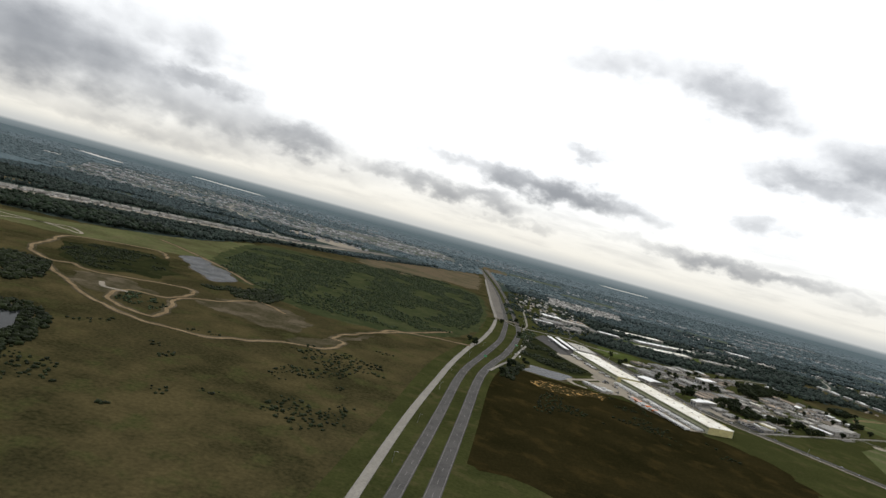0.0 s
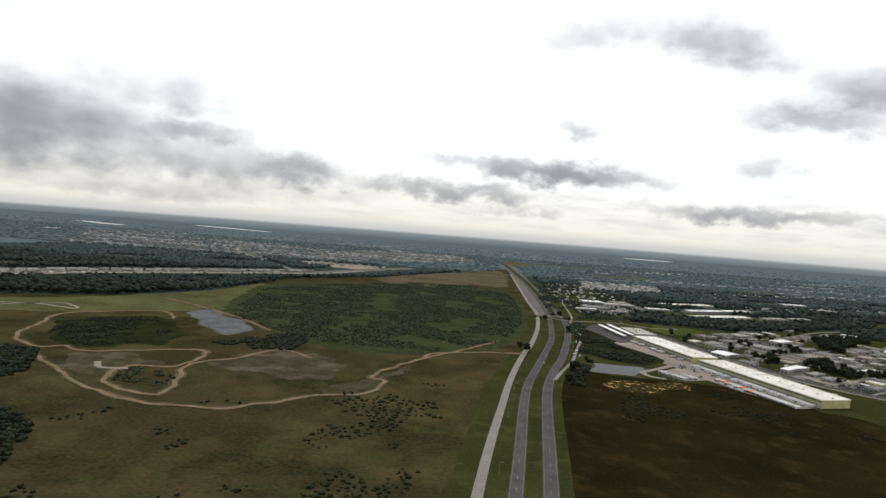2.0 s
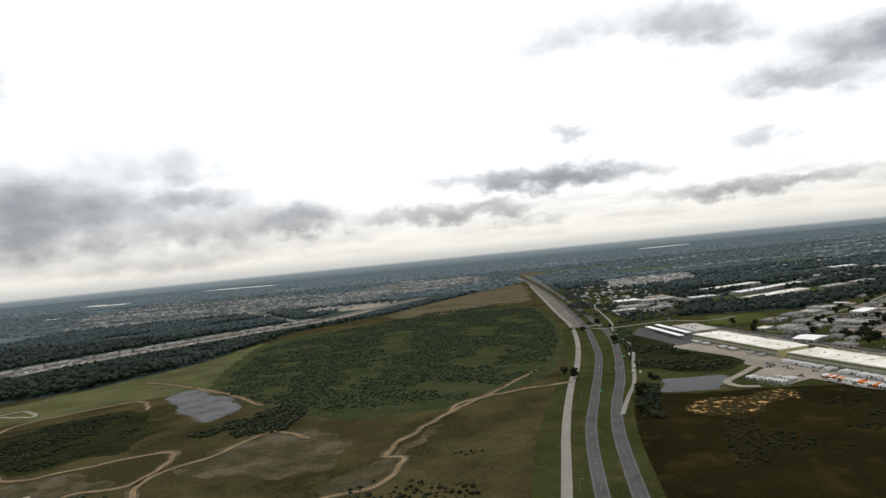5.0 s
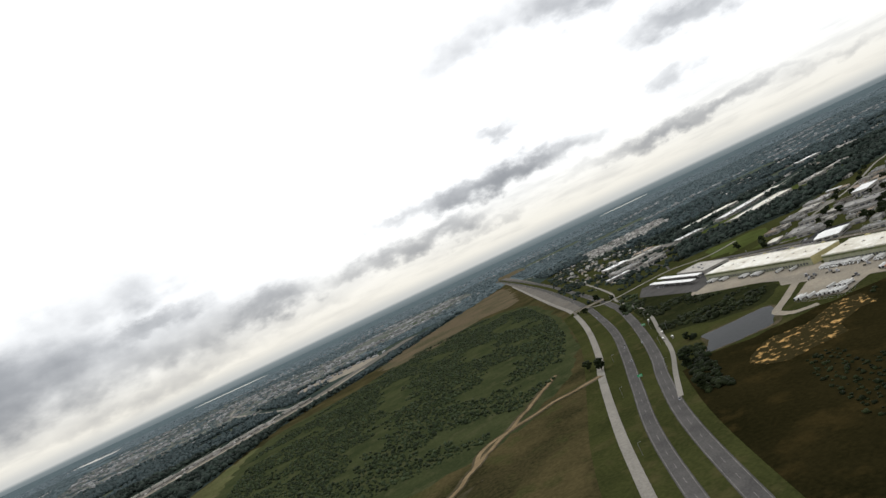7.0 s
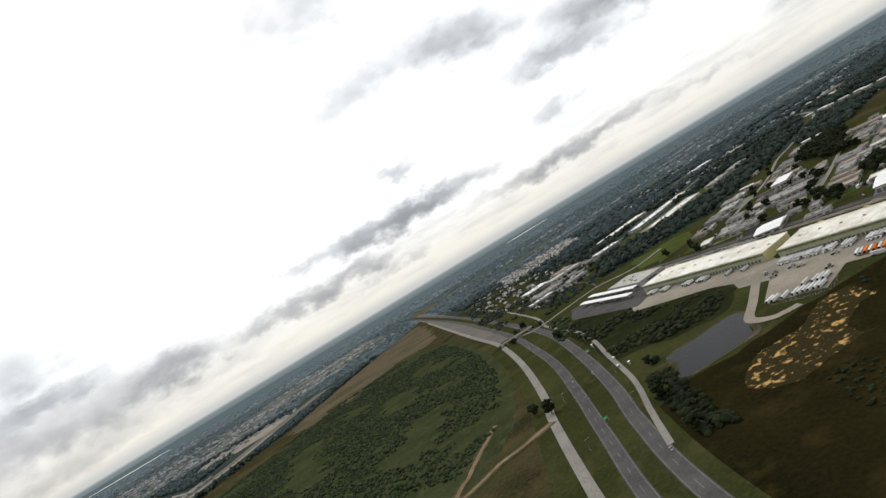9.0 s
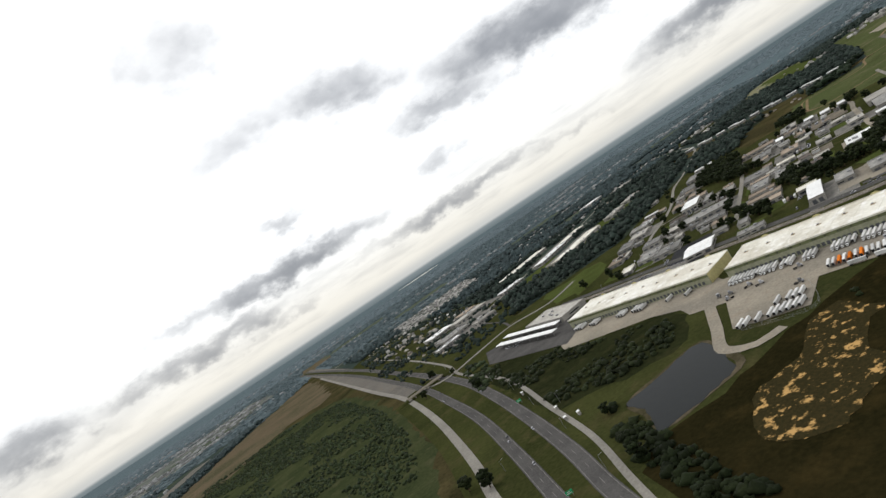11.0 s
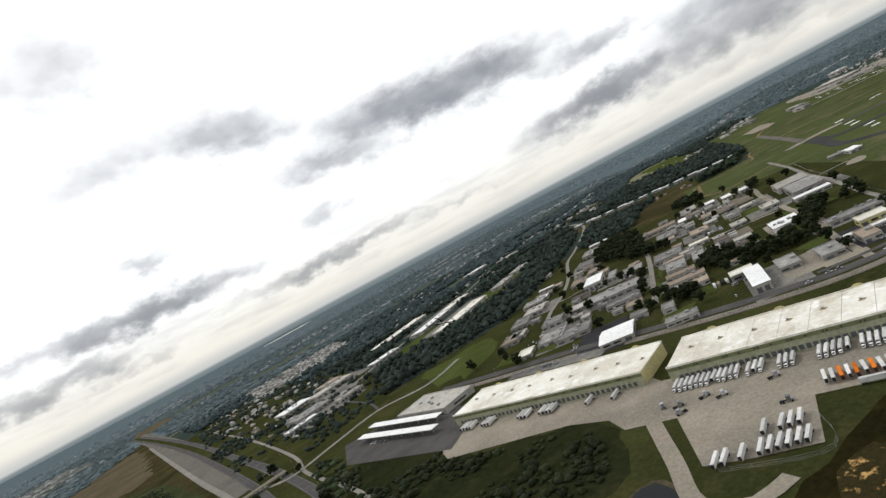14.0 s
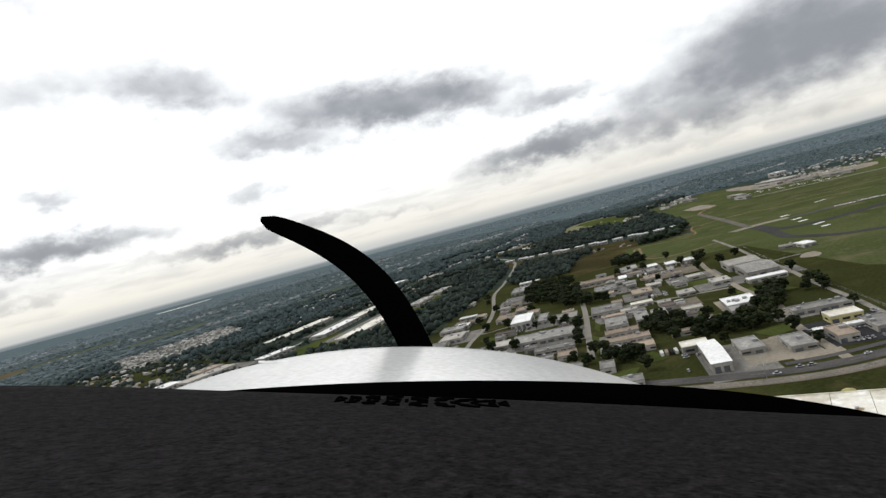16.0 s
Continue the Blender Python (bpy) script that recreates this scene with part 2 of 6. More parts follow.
M = dict(
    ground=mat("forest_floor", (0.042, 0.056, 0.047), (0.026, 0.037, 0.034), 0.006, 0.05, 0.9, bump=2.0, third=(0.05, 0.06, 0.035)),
    # far ground with the distance haze mixed into its base colours
    far_plain=mat("haze_tinted_far_plain", (0.105, 0.136, 0.147), (0.07, 0.096, 0.106), 0.006, 0.07, 0.95, third=(0.125, 0.15, 0.152), grain=0.6),
    meadow=mat("pale_meadow", (0.1, 0.105, 0.046), (0.055, 0.062, 0.026), 0.02, 0.3, 0.95, third=(0.095, 0.078, 0.046), fourth=(0.045, 0.043, 0.02)),
    town=mat("town_ground", (0.16, 0.155, 0.14), (0.06, 0.078, 0.068), 0.018, 0.06, 0.95, contrast=(0.42, 0.6), third=(0.1, 0.125, 0.09)),
    silt=mat("silty_shallows", (0.14, 0.143, 0.147), (0.07, 0.074, 0.073), 0.06, 0.5, 0.55, contrast=(0.4, 0.6), third=(0.12, 0.115, 0.1)),
    grass=mat("grass", (0.046, 0.05, 0.017), (0.021, 0.025, 0.009), 0.025, 0.6, 0.9, bump=0.1, third=(0.062, 0.054, 0.024), fourth=(0.028, 0.031, 0.011)),
    lawn=mat("mown_lawn", (0.07, 0.086, 0.026), (0.036, 0.046, 0.013), 0.03, 0.8, 0.9, bump=0.05),
    airfield=mat("airfield_grass", (0.08, 0.09, 0.038), (0.038, 0.05, 0.018), 0.012, 0.4, 0.9, third=(0.12, 0.108, 0.062), fourth=(0.062, 0.078, 0.03)),
    rough_grass=mat("rough_pasture", (0.07, 0.057, 0.026), (0.017, 0.018, 0.008), 0.02, 0.5, 0.95, bump=0.3, third=(0.04, 0.045, 0.016), fourth=(0.03, 0.027, 0.013), contrast=(0.4, 0.6)),
    fen=mat("dark_fen", (0.024, 0.027, 0.011), (0.011, 0.014, 0.006), 0.03, 0.4, 0.95, bump=0.3, third=(0.034, 0.033, 0.015)),
    heath=mat("dark_heath", (0.022, 0.018, 0.007), (0.008, 0.008, 0.003), 0.02, 0.6, 0.95, bump=0.3, third=(0.034, 0.025, 0.009)),
    scrub=mat("scrub_floor", (0.046, 0.053, 0.023), (0.022, 0.03, 0.013), 0.03, 0.5, 0.95, bump=0.3, third=(0.06, 0.06, 0.03)),
    tan=mat("dry_field", (0.125, 0.094, 0.062), (0.05, 0.052, 0.028), 0.016, 0.3, 0.95, third=(0.06, 0.062, 0.032), fourth=(0.1, 0.078, 0.05)),
    dirt=mat("dirt_track", (0.23, 0.17, 0.1), (0.11, 0.08, 0.045), 0.07, 0.8, 0.95, third=(0.15, 0.115, 0.07)),
    sand=mat("bare_sand", (0.44, 0.27, 0.1), (0.022, 0.02, 0.009), 0.24, 0.9, 0.95, bump=0.3, contrast=(0.55, 0.63), third=(0.02, 0.018, 0.008), grain=0.03),
    mud=mat("churned_mud", (0.08, 0.066, 0.042), (0.028, 0.028, 0.013), 0.09, 0.6, 0.95, bump=0.2, third=(0.035, 0.035, 0.016), fourth=(0.11, 0.09, 0.062)),
    asphalt=mat("asphalt", (0.095, 0.091, 0.086), (0.06, 0.058, 0.056), 0.08, 1.5, 0.85),
    newtar=mat("dark_asphalt", (0.045, 0.045, 0.047), (0.03, 0.03, 0.033), 0.1, 1.5, 0.8),
    lotgrey=mat("worn_lot_paving", (0.2, 0.192, 0.175), (0.115, 0.11, 0.1), 0.09, 1.1, 0.9, third=(0.24, 0.225, 0.195), fourth=(0.09, 0.087, 0.082)),
    # grass of far clearings, muted in colour as if seen through haze
    clearing=mat("haze_tinted_clearing", (0.085, 0.098, 0.066), (0.05, 0.063, 0.05), 0.02, 0.2, 0.95),
    hay=mat("pale_hay_stubble", (0.2, 0.19, 0.115), (0.12, 0.125, 0.075), 0.02, 0.2, 0.95),
    concrete=mat("old_concrete", (0.29, 0.258, 0.205), (0.2, 0.18, 0.145), 0.06, 0.9, 0.85, third=(0.24, 0.2, 0.155), fourth=(0.17, 0.155, 0.13)),
    hway=mat("grooved_concrete", (0.25, 0.235, 0.205), (0.17, 0.16, 0.14), 0.04, 0.8, 0.85),
    gravel=mat("ballast", (0.19, 0.165, 0.13), (0.11, 0.098, 0.08), 0.1, 1.2, 0.95, bump=0.1),
    worn=mat("worn_roadway", (0.15, 0.139, 0.122), (0.1, 0.094, 0.084), 0.03, 0.6, 0.9, third=(0.15, 0.13, 0.105)),
    faded=mat("faded_paint", (0.26, 0.25, 0.23), (0.13, 0.125, 0.12), 0.3, 3, 0.8),
    stripe=mat("bright_marking_paint", (0.85, 0.85, 0.83), (0.7, 0.7, 0.68), 0.3, 2, 0.7),
    paint=mat("road_paint", (0.6, 0.59, 0.55), (0.4, 0.39, 0.36), 0.5, 3, 0.7),
    runway=mat("runway_asphalt", (0.06, 0.06, 0.058), (0.042, 0.042, 0.042), 0.03, 0.5, 0.85),
    rubber=mat("tyre_rubber", (0.02, 0.02, 0.02), None, 2, 9, 0.85),
    whiteroof=mat("white_membrane", (0.74, 0.72, 0.64), (0.46, 0.42, 0.33), 0.07, 0.7, 0.55, spec=0.2, contrast=(0.36, 0.56), third=(0.84, 0.83, 0.8), fourth=(0.56, 0.52, 0.43), grain=0.22),
    brightroof=mat("bright_metal_roof", (0.82, 0.82, 0.8), (0.7, 0.7, 0.68), 0.1, 0.8, 0.45),
    greyroof=mat("grey_gravel_roof", (0.235, 0.23, 0.217), (0.155, 0.15, 0.14), 0.08, 0.6, 0.9, vary=0.3, third=(0.34, 0.33, 0.3)),
    paleroof=mat("pale_roof", (0.4, 0.385, 0.345), (0.28, 0.265, 0.24), 0.08, 0.5, 0.8, vary=0.25, third=(0.24, 0.22, 0.2)),
    tanroof=mat("tan_roof", (0.34, 0.28, 0.22), (0.23, 0.19, 0.15), 0.08, 0.5, 0.85, vary=0.25),
    cream=mat("cream_wall", (0.33, 0.33, 0.23), (0.23, 0.235, 0.16), 0.2, 1.0, 0.8),
    wall=mat("pale_wall", (0.31, 0.295, 0.265), (0.2, 0.19, 0.17), 0.2, 1.0, 0.85, vary=0.3),
    olive=mat("olive_fascia", (0.15, 0.165, 0.085), (0.105, 0.115, 0.06), 0.25, 1.2, 0.8),
    rust=mat("brown_roof_stain", (0.36, 0.29, 0.19), (0.24, 0.19, 0.12), 0.5, 3, 0.7),
    yellow=mat("yellow_wall", (0.46, 0.41, 0.2), (0.36, 0.32, 0.16), 0.2, 1.0, 0.8),
    door=mat("dock_door", (0.11, 0.115, 0.12), (0.06, 0.06, 0.065), 0.8, 3, 0.6),
    glass=mat("dark_window", (0.03, 0.035, 0.04), (0.015, 0.018, 0.02), 1, 4, 0.15, spec=0.6),
    steel=mat("galvanised_steel", (0.36, 0.36, 0.36), (0.25, 0.25, 0.25), 1, 5, 0.45, 0.7, spec=0.5),
    trailer=mat("trailer_white", (0.6, 0.6, 0.58), (0.45, 0.44, 0.42), 0.4, 2, 0.5, vary=0.22, spec=0.3),
    orange=mat("trailer_orange", (0.62, 0.17, 0.025), (0.45, 0.12, 0.02), 0.4, 2, 0.5, vary=0.15),
    chassis=mat("chassis_black", (0.035, 0.035, 0.036), (0.02, 0.02, 0.02), 1, 5, 0.6),
    carpaint=mat("car_paint", (0.3, 0.3, 0.31), (0.24, 0.24, 0.25), 1, 5, 0.25, vary=0.85, spec=0.5),
    shingle=mat("roof_shingle", (0.2, 0.17, 0.15), (0.13, 0.11, 0.1), 0.3, 2, 0.9, vary=0.45),
    # farthest roofs: greyed in the base colour to imitate haze
    hazeroof=leafmat("haze_tinted_roofs", (0.27, 0.27, 0.265), (0.17, 0.175, 0.175), 0.5, 1.4),
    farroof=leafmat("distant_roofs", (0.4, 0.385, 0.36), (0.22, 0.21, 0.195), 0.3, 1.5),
    plaster=mat("house_wall", (0.45, 0.41, 0.35), (0.35, 0.31, 0.27), 0.3, 2, 0.85, vary=0.25),
    bark=mat("bark", (0.09, 0.065, 0.045), (0.05, 0.037, 0.027), 1.5, 6, 0.95, bump=0.05),
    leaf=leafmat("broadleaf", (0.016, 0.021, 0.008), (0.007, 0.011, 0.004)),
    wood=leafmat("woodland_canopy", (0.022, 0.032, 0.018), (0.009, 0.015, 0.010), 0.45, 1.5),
    # canopies below turn paler and bluer with distance: haze put into their colour
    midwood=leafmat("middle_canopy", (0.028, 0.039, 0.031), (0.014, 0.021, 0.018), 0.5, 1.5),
    farwood=leafmat("haze_tinted_far_canopy", (0.088, 0.117, 0.124), (0.062, 0.086, 0.093), 0.85, 1.15),
    hazewood=leafmat("haze_tinted_near_canopy", (0.05, 0.068, 0.068), (0.031, 0.045, 0.047), 0.7, 1.3),
    lastwood=leafmat("haze_tinted_horizon_canopy", (0.118, 0.152, 0.166), (0.095, 0.124, 0.137), 0.92, 1.08),
    scrubleaf=leafmat("scrub_leaf", (0.034, 0.046, 0.021), (0.017, 0.025, 0.011), 0.5, 1.5),
    thicket=leafmat("thicket_leaf", (0.021, 0.027, 0.011), (0.010, 0.014, 0.006), 0.6, 1.4),
    signgreen=mat("sign_green", (0.02, 0.3, 0.12), None, 1, 4, 0.5),
)
wm = bpy.data.materials.new("still_water")
wm.use_nodes = True
wb = wm.node_tree.nodes["Principled BSDF"]
wb.inputs["Base Color"].default_value, wb.inputs["Roughness"].default_value = (0.018, 0.02, 0.02, 1), 0.16
wb.inputs["Specular IOR Level"].default_value = 0.04
wb.inputs["IOR"].default_value = 1.33
wt = wm.node_tree.nodes.new("ShaderNodeTexNoise")
wt.inputs["Scale"].default_value, wt.inputs["Detail"].default_value = 0.35, 4
wg = wm.node_tree.nodes.new("ShaderNodeNewGeometry")
wbp = wm.node_tree.nodes.new("ShaderNodeBump")
wbp.inputs["Strength"].default_value, wbp.inputs["Distance"].default_value = 0.25, 0.3
wm.node_tree.links.new(wg.outputs["Position"], wt.inputs["Vector"])
wm.node_tree.links.new(wt.outputs["Fac"], wbp.inputs["Height"])
wm.node_tree.links.new(wbp.outputs[0], wb.inputs["Normal"])
M["water"] = wm
lm = wm.copy()
lm.name = "open_lake"
lm.node_tree.nodes["Principled BSDF"].inputs["Specular IOR Level"].default_value = 0.5
lm.node_tree.links.remove(lm.node_tree.nodes["Principled BSDF"].inputs["Normal"].links[0])
lm.node_tree.nodes["Principled BSDF"].inputs["Roughness"].default_value = 0.05
M["mirrorlake"] = lm


# ---- mesh helpers ----
def part(name, bm, material, parent=None, label=""):
    """Links a bmesh as one mesh object under a thing or a part."""
    me = bpy.data.meshes.new(name)
    bm.to_mesh(me)
    bm.free()
    for mm in material if isinstance(material, (list, tuple)) else [material]:
        me.materials.append(mm)
    ob = new(name, me)
    ob.parent = parent
    return tagged(ob, label)


def again(ob, name, m, parent):
    """Another object on the same mesh."""
    o = new(name, ob.data)
    o.parent, o.matrix_basis = parent, m
    return o


def box(bm, x, y, z, sx, sy, sz, rot=0.0, bev=0.0):
    """A box whose base is centred on x, y, z."""
    r = bmesh.ops.create_cube(bm, size=1, matrix=pose(x, y, z + sz / 2, 0, 0, rot) @ Matrix.Diagonal((sx, sy, sz, 1)))
    if bev:
        bmesh.ops.bevel(bm, geom=list({e for v in r["verts"] for e in v.link_edges}), offset=bev, segments=1, affect="EDGES")
    return r["verts"]


def cyl(bm, p, q, r1, r2, seg=8):
    """A tapered rod from p to q."""
    p, q = Vector(p), Vector(q)
    d = q - p
    m = Matrix.Translation((p + q) / 2) @ d.to_track_quat("Z", "Y").to_matrix().to_4x4()
    return bmesh.ops.create_cone(bm, cap_ends=True, segments=seg, radius1=r1, radius2=r2, depth=d.length, matrix=m)["verts"]


def boxpart(name, parent, material, *a, label="", **k):
    bm = bmesh.new()
    box(bm, *a, **k)
    return part(name, bm, material, parent, label)


def thing(name, label, category, group="", m=None, kind=""):
    e = new(name)
    if m is not None:
        e.matrix_basis = m
    return tagged(e, label, category, group, kind)


def spline(pts, step=6.0, closed=False):
    """Catmull-Rom through the points, sampled about every step metres."""
    P = [Vector((x, y, 0)) for x, y in pts]
    n = len(P)
    out = []
    for i in range(n if closed else n - 1):
        if closed:
            a, b, c, d = P[i - 1], P[i], P[(i + 1) % n], P[(i + 2) % n]
        else:
            a, b, c, d = P[max(i - 1, 0)], P[i], P[i + 1], P[min(i + 2, n - 1)]
        k = max(2, int((c - b).length / step))
        for j in range(k):
            t = j / k
            out.append(0.5 * ((2 * b) + (c - a) * t + (2 * a - 5 * b + 4 * c - d) * t * t + (3 * b - a - 3 * c + d) * t ** 3))
    if not closed:
        out.append(P[-1])
    return out


LAYER = [0]


def lift(z):
    """Each new surface lies a little above the one before, so that none share a plane."""
    LAYER[0] += 1
    return z + 0.0016 * (LAYER[0] % 40)


def sheet(name, pts, z, material, smooth=True, ragged=0.0, step=6.0):
    """A flat patch of ground bounded by the points, with an uneven edge if ragged."""
    z = lift(z)
    edge = spline(pts, step, True) if smooth else [Vector((x, y, 0)) for x, y in pts]
    bm = bmesh.new()
    vs = []
    for p in edge:
        q = p.copy()
        if ragged:
            q += ragged * Vector((noise.noise(p * 0.06), noise.noise(p * 0.06 + Vector((50, 0, 0))), 0)) * 2 + ragged * 0.6 * Vector((noise.noise(p * 0.25), noise.noise(p * 0.25 + Vector((90, 0, 0))), 0))
        vs.append(bm.verts.new((q.x, q.y, z)))
    f = bm.faces.new(vs)
    bmesh.ops.triangulate(bm, faces=[f])
    bmesh.ops.recalc_face_normals(bm, faces=bm.faces)
    if sum(x.normal.z for x in bm.faces) < 0:
        bmesh.ops.reverse_faces(bm, faces=bm.faces)
    return part(name, bm, material)


def strip(bm, line, off, width, z, a=0, b=None):
    """A ribbon beside a line of points."""
    b = len(line) if b is None else b
    prev = None
    for i in range(a, b):
        t = (line[min(i + 1, len(line) - 1)] - line[max(i - 1, 0)]).normalized()
        nrm = Vector((-t.y, t.x, 0))
        l, r = line[i] + nrm * (off + width / 2), line[i] + nrm * (off - width / 2)
        cur = (bm.verts.new((l.x, l.y, z)), bm.verts.new((r.x, r.y, z)))
        if prev:
            bm.faces.new((prev[1], cur[1], cur[0], prev[0]))
        prev = cur


def street(name, pts, width, z, material, label, edge=True, centre="dash", step=5.0):
    """A paved road with its painted lines as parts."""
    line = spline(pts, step)
    z = lift(z)
    bm = bmesh.new()
    strip(bm, line, 0, width, z)
    ob = tagged(part(name, bm, material), label, "road", kind="structure")
    if edge:
        for s in (-1, 1):
            bm = bmesh.new()
            strip(bm, line, s * (width / 2 - 0.6), 0.14, z + 0.02)
            part("edge_line", bm, M["faded"], ob)
    if centre == "dash":
        bm = bmesh.new()
        for i in range(0, len(line) - 2, 3):
            strip(bm, line, 0, 0.14, z + 0.02, i, i + 2)
        part("lane_line", bm, M["faded"], ob)
    return ob, line


# ---- land use: where woodland may stand ----
CELL, X0, Y0, NX, NY = 5.0, -2600.0, -300.0, 1040, 900
open_land = np.zeros((NY, NX), bool)


def inside(px, py, pts):
    c = np.zeros(px.shape, bool)
    for (xa, ya), (xb, yb) in zip(pts, pts[1:] + pts[:1]):
        if ya != yb:
            c ^= ((ya > py) != (yb > py)) & (px < (xb - xa) * (py - ya) / (yb - ya) + xa)
    return c


gx, gy = np.meshgrid(X0 + CELL * (np.arange(NX) + 0.5), Y0 + CELL * (np.arange(NY) + 0.5))


def clear(pts, value=True):
    open_land[inside(gx, gy, pts)] = value


def clear_line(line, width):
    for p in line:
        i, j, r = int((p.y - Y0) / CELL), int((p.x - X0) / CELL), int(width / 2 / CELL + 0.5)
        open_land[max(0, i - r):i + r + 1, max(0, j - r):j + r + 1] = True


def lump(sub, seed, flat=0.8, rough=0.55):
    """An uneven clump of foliage, unit size: vertices and triangles."""
    bm = bmesh.new()
    bmesh.ops.create_icosphere(bm, subdivisions=sub, radius=1)
    for v in bm.verts:
        k = 1 + rough * noise.noise(v.co * 1.7 + Vector((seed * 7.3, 0, 0))) + rough * 0.7 * noise.noise(v.co * 4.1 + Vector((0, seed * 3.1, 0)))
        v.co *= k
        v.co.z *= flat
    V = np.array([v.co[:] for v in bm.verts])
    F = np.array([[v.index for v in f.verts] for f in bm.faces])
    bm.free()
    return V, F


def mass(name, places, sizes, heights, lumps, material, label, category, rng):
    """Many clumps of foliage joined into one mesh."""
    VV, FF, base = [], [], 0
    for k in range(len(lumps)):
        sel = np.arange(len(places)) % len(lumps) == k
        if not sel.any():
            continue
        V, F = lumps[k]
        P, S, Hh = places[sel], sizes[sel], heights[sel]
        a = rng.uniform(0, 6.283, len(P))
        ca, sa = np.cos(a)[:, None], np.sin(a)[:, None]
        x = (V[None, :, 0] * ca - V[None, :, 1] * sa) * S[:, None] + P[:, 0:1]
        y = (V[None, :, 0] * sa + V[None, :, 1] * ca) * S[:, None] + P[:, 1:2]
        z = V[None, :, 2] * S[:, None] * 0.85 + Hh[:, None]
        VV.append(np.stack([x, y, z], -1).reshape(-1, 3))
        FF.append((F[None] + (base + len(V) * np.arange(len(P)))[:, None, None]).reshape(-1, 3))
        base += len(V) * len(P)
    V, F = np.concatenate(VV), np.concatenate(FF)
    me = bpy.data.meshes.new(name)
    me.vertices.add(len(V))
    me.vertices.foreach_set("co", V.ravel())
    me.loops.add(F.size)
    me.loops.foreach_set("vertex_index", F.ravel().astype(np.int32))
    me.polygons.add(len(F))
    me.polygons.foreach_set("loop_start", np.arange(0, F.size, 3, dtype=np.int32))
    me.update(calc_edges=True)
    me.materials.append(material)
    return tagged(new(name, me), label, category, kind="stuff")


def scatter(rng, x0, x1, y0, y1, step, where, jitter=0.45):
    """Jittered places on a grid for which where(x, y) holds."""
    xs, ys = np.meshgrid(np.arange(x0, x1, step), np.arange(y0, y1, step))
    xs = (xs + rng.uniform(-jitter, jitter, xs.shape) * step).ravel()
    ys = (ys + rng.uniform(-jitter, jitter, ys.shape) * step).ravel()
    k = where(xs, ys)
    return np.stack([xs[k], ys[k]], 1)


def is_wood(x, y):
    j, i = ((x - X0) / CELL).astype(int), ((y - Y0) / CELL).astype(int)
    ok = (i >= 0) & (i < NY) & (j >= 0) & (j < NX)
    return ok & ~open_land[np.clip(i, 0, NY - 1), np.clip(j, 0, NX - 1)]

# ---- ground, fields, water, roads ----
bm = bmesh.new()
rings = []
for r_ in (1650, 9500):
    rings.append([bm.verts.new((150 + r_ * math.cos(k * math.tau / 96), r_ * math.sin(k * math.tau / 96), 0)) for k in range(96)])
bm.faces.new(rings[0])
# outer ring takes the second material, which carries the haze as colour
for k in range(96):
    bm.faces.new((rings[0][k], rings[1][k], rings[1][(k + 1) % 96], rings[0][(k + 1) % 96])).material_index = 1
tagged(part("ground", bm, [M["ground"], M["far_plain"]]), "dark wooded plain, tinted with haze toward the horizon", "ground", kind="structure")


def field(name, pts, z, material, label, category="field", ragged=4.0, smooth=True, step=8.0, wooded=False):
    ob = sheet(name, pts, z, M[material], smooth, ragged, step)
    if not wooded:
        clear(pts)
    return tagged(ob, label, category, kind="structure")


# open pasture between the railway wood and the aircraft
PASTURE = [(-560, -330), (-560, 40), (-560, 560), (-468, 618), (-371, 660), (-300, 780), (-255, 1000), (-140, 1150), (-40, 1245), (150, 1700), (195, 1700), (150, 900), (112, 640), (60, 380), (30, 40), (-20, -330)]
field("pasture", PASTURE, 0.03, "rough_grass", "rough olive pasture with worn brown patches")
field("estate_ground", [(-20, -330), (30, 40), (60, 380), (112, 640), (150, 760), (230, 790), (380, 760), (520, 830), (620, 860), (640, 760), (560, 690), (640, 690), (700, 640), (560, 480), (420, 330), (330, 40), (300, -330)], 0.04, "grass", "patchy grass of the industrial estate", smooth=False, ragged=3)
field("airfield_ground", [(560, 690), (690, 760), (745, 716), (800, 738), (965, 842), (1250, 1040), (1330, 1025), (1440, 990), (1370, 900), (1335, 760), (1330, 690), (1400, 560), (1500, 300), (900, -200), (420, -200), (380, 300), (470, 500), (600, 610)], 0.05, "airfield", "wide mown airfield grass", smooth=False, ragged=3)
field("green_pasture", [(-470, 560), (-371, 650), (-300, 770), (-262, 900), (-215, 640), (-262, 590), (-330, 545), (-420, 520)], 0.06, "meadow", "greener strip of pasture below the wood")
field("scrubland", [(-219, 590), (-258, 905), (-140, 1010), (-60, 1120), (60, 1140), (126, 1030), (118, 800), (103, 680), (70, 555), (0, 470), (-90, 470), (-150, 520)], 0.06, "scrub", "low green scrubland floor")
field("store_ground", [(112, 640), (122, 724), (130, 800), (150, 1000), (205, 1320), (330, 1330), (330, 1010), (262, 790), (150, 750)], 0.045, "grass", "grassy ground round the roadside stores")
field("dry_strip", [(-120, 1110), (-103, 1210), (0, 1420), (130, 1640), (165, 1600), (128, 1180), (60, 1165), (-50, 1060)], 0.07, "tan", "dry tan strip of field", ragged=8)
field("estate_marsh", [(164, 700), (196, 628), (182, 598), (205, 530), (180, 500), (150, 510), (128, 540), (140, 610), (155, 660)], 0.07, "fen", "dark rushy marsh beside the warehouses", ragged=4)
field("sand_pit", [(123, 406), (122, 418), (134, 431), (150, 439), (164, 436), (178, 441), (193, 440), (190, 426), (173, 416), (158, 408), (140, 402)], 0.16, "sand", "bare orange sand patches among dark rough grass", ragged=3.5, step=4)
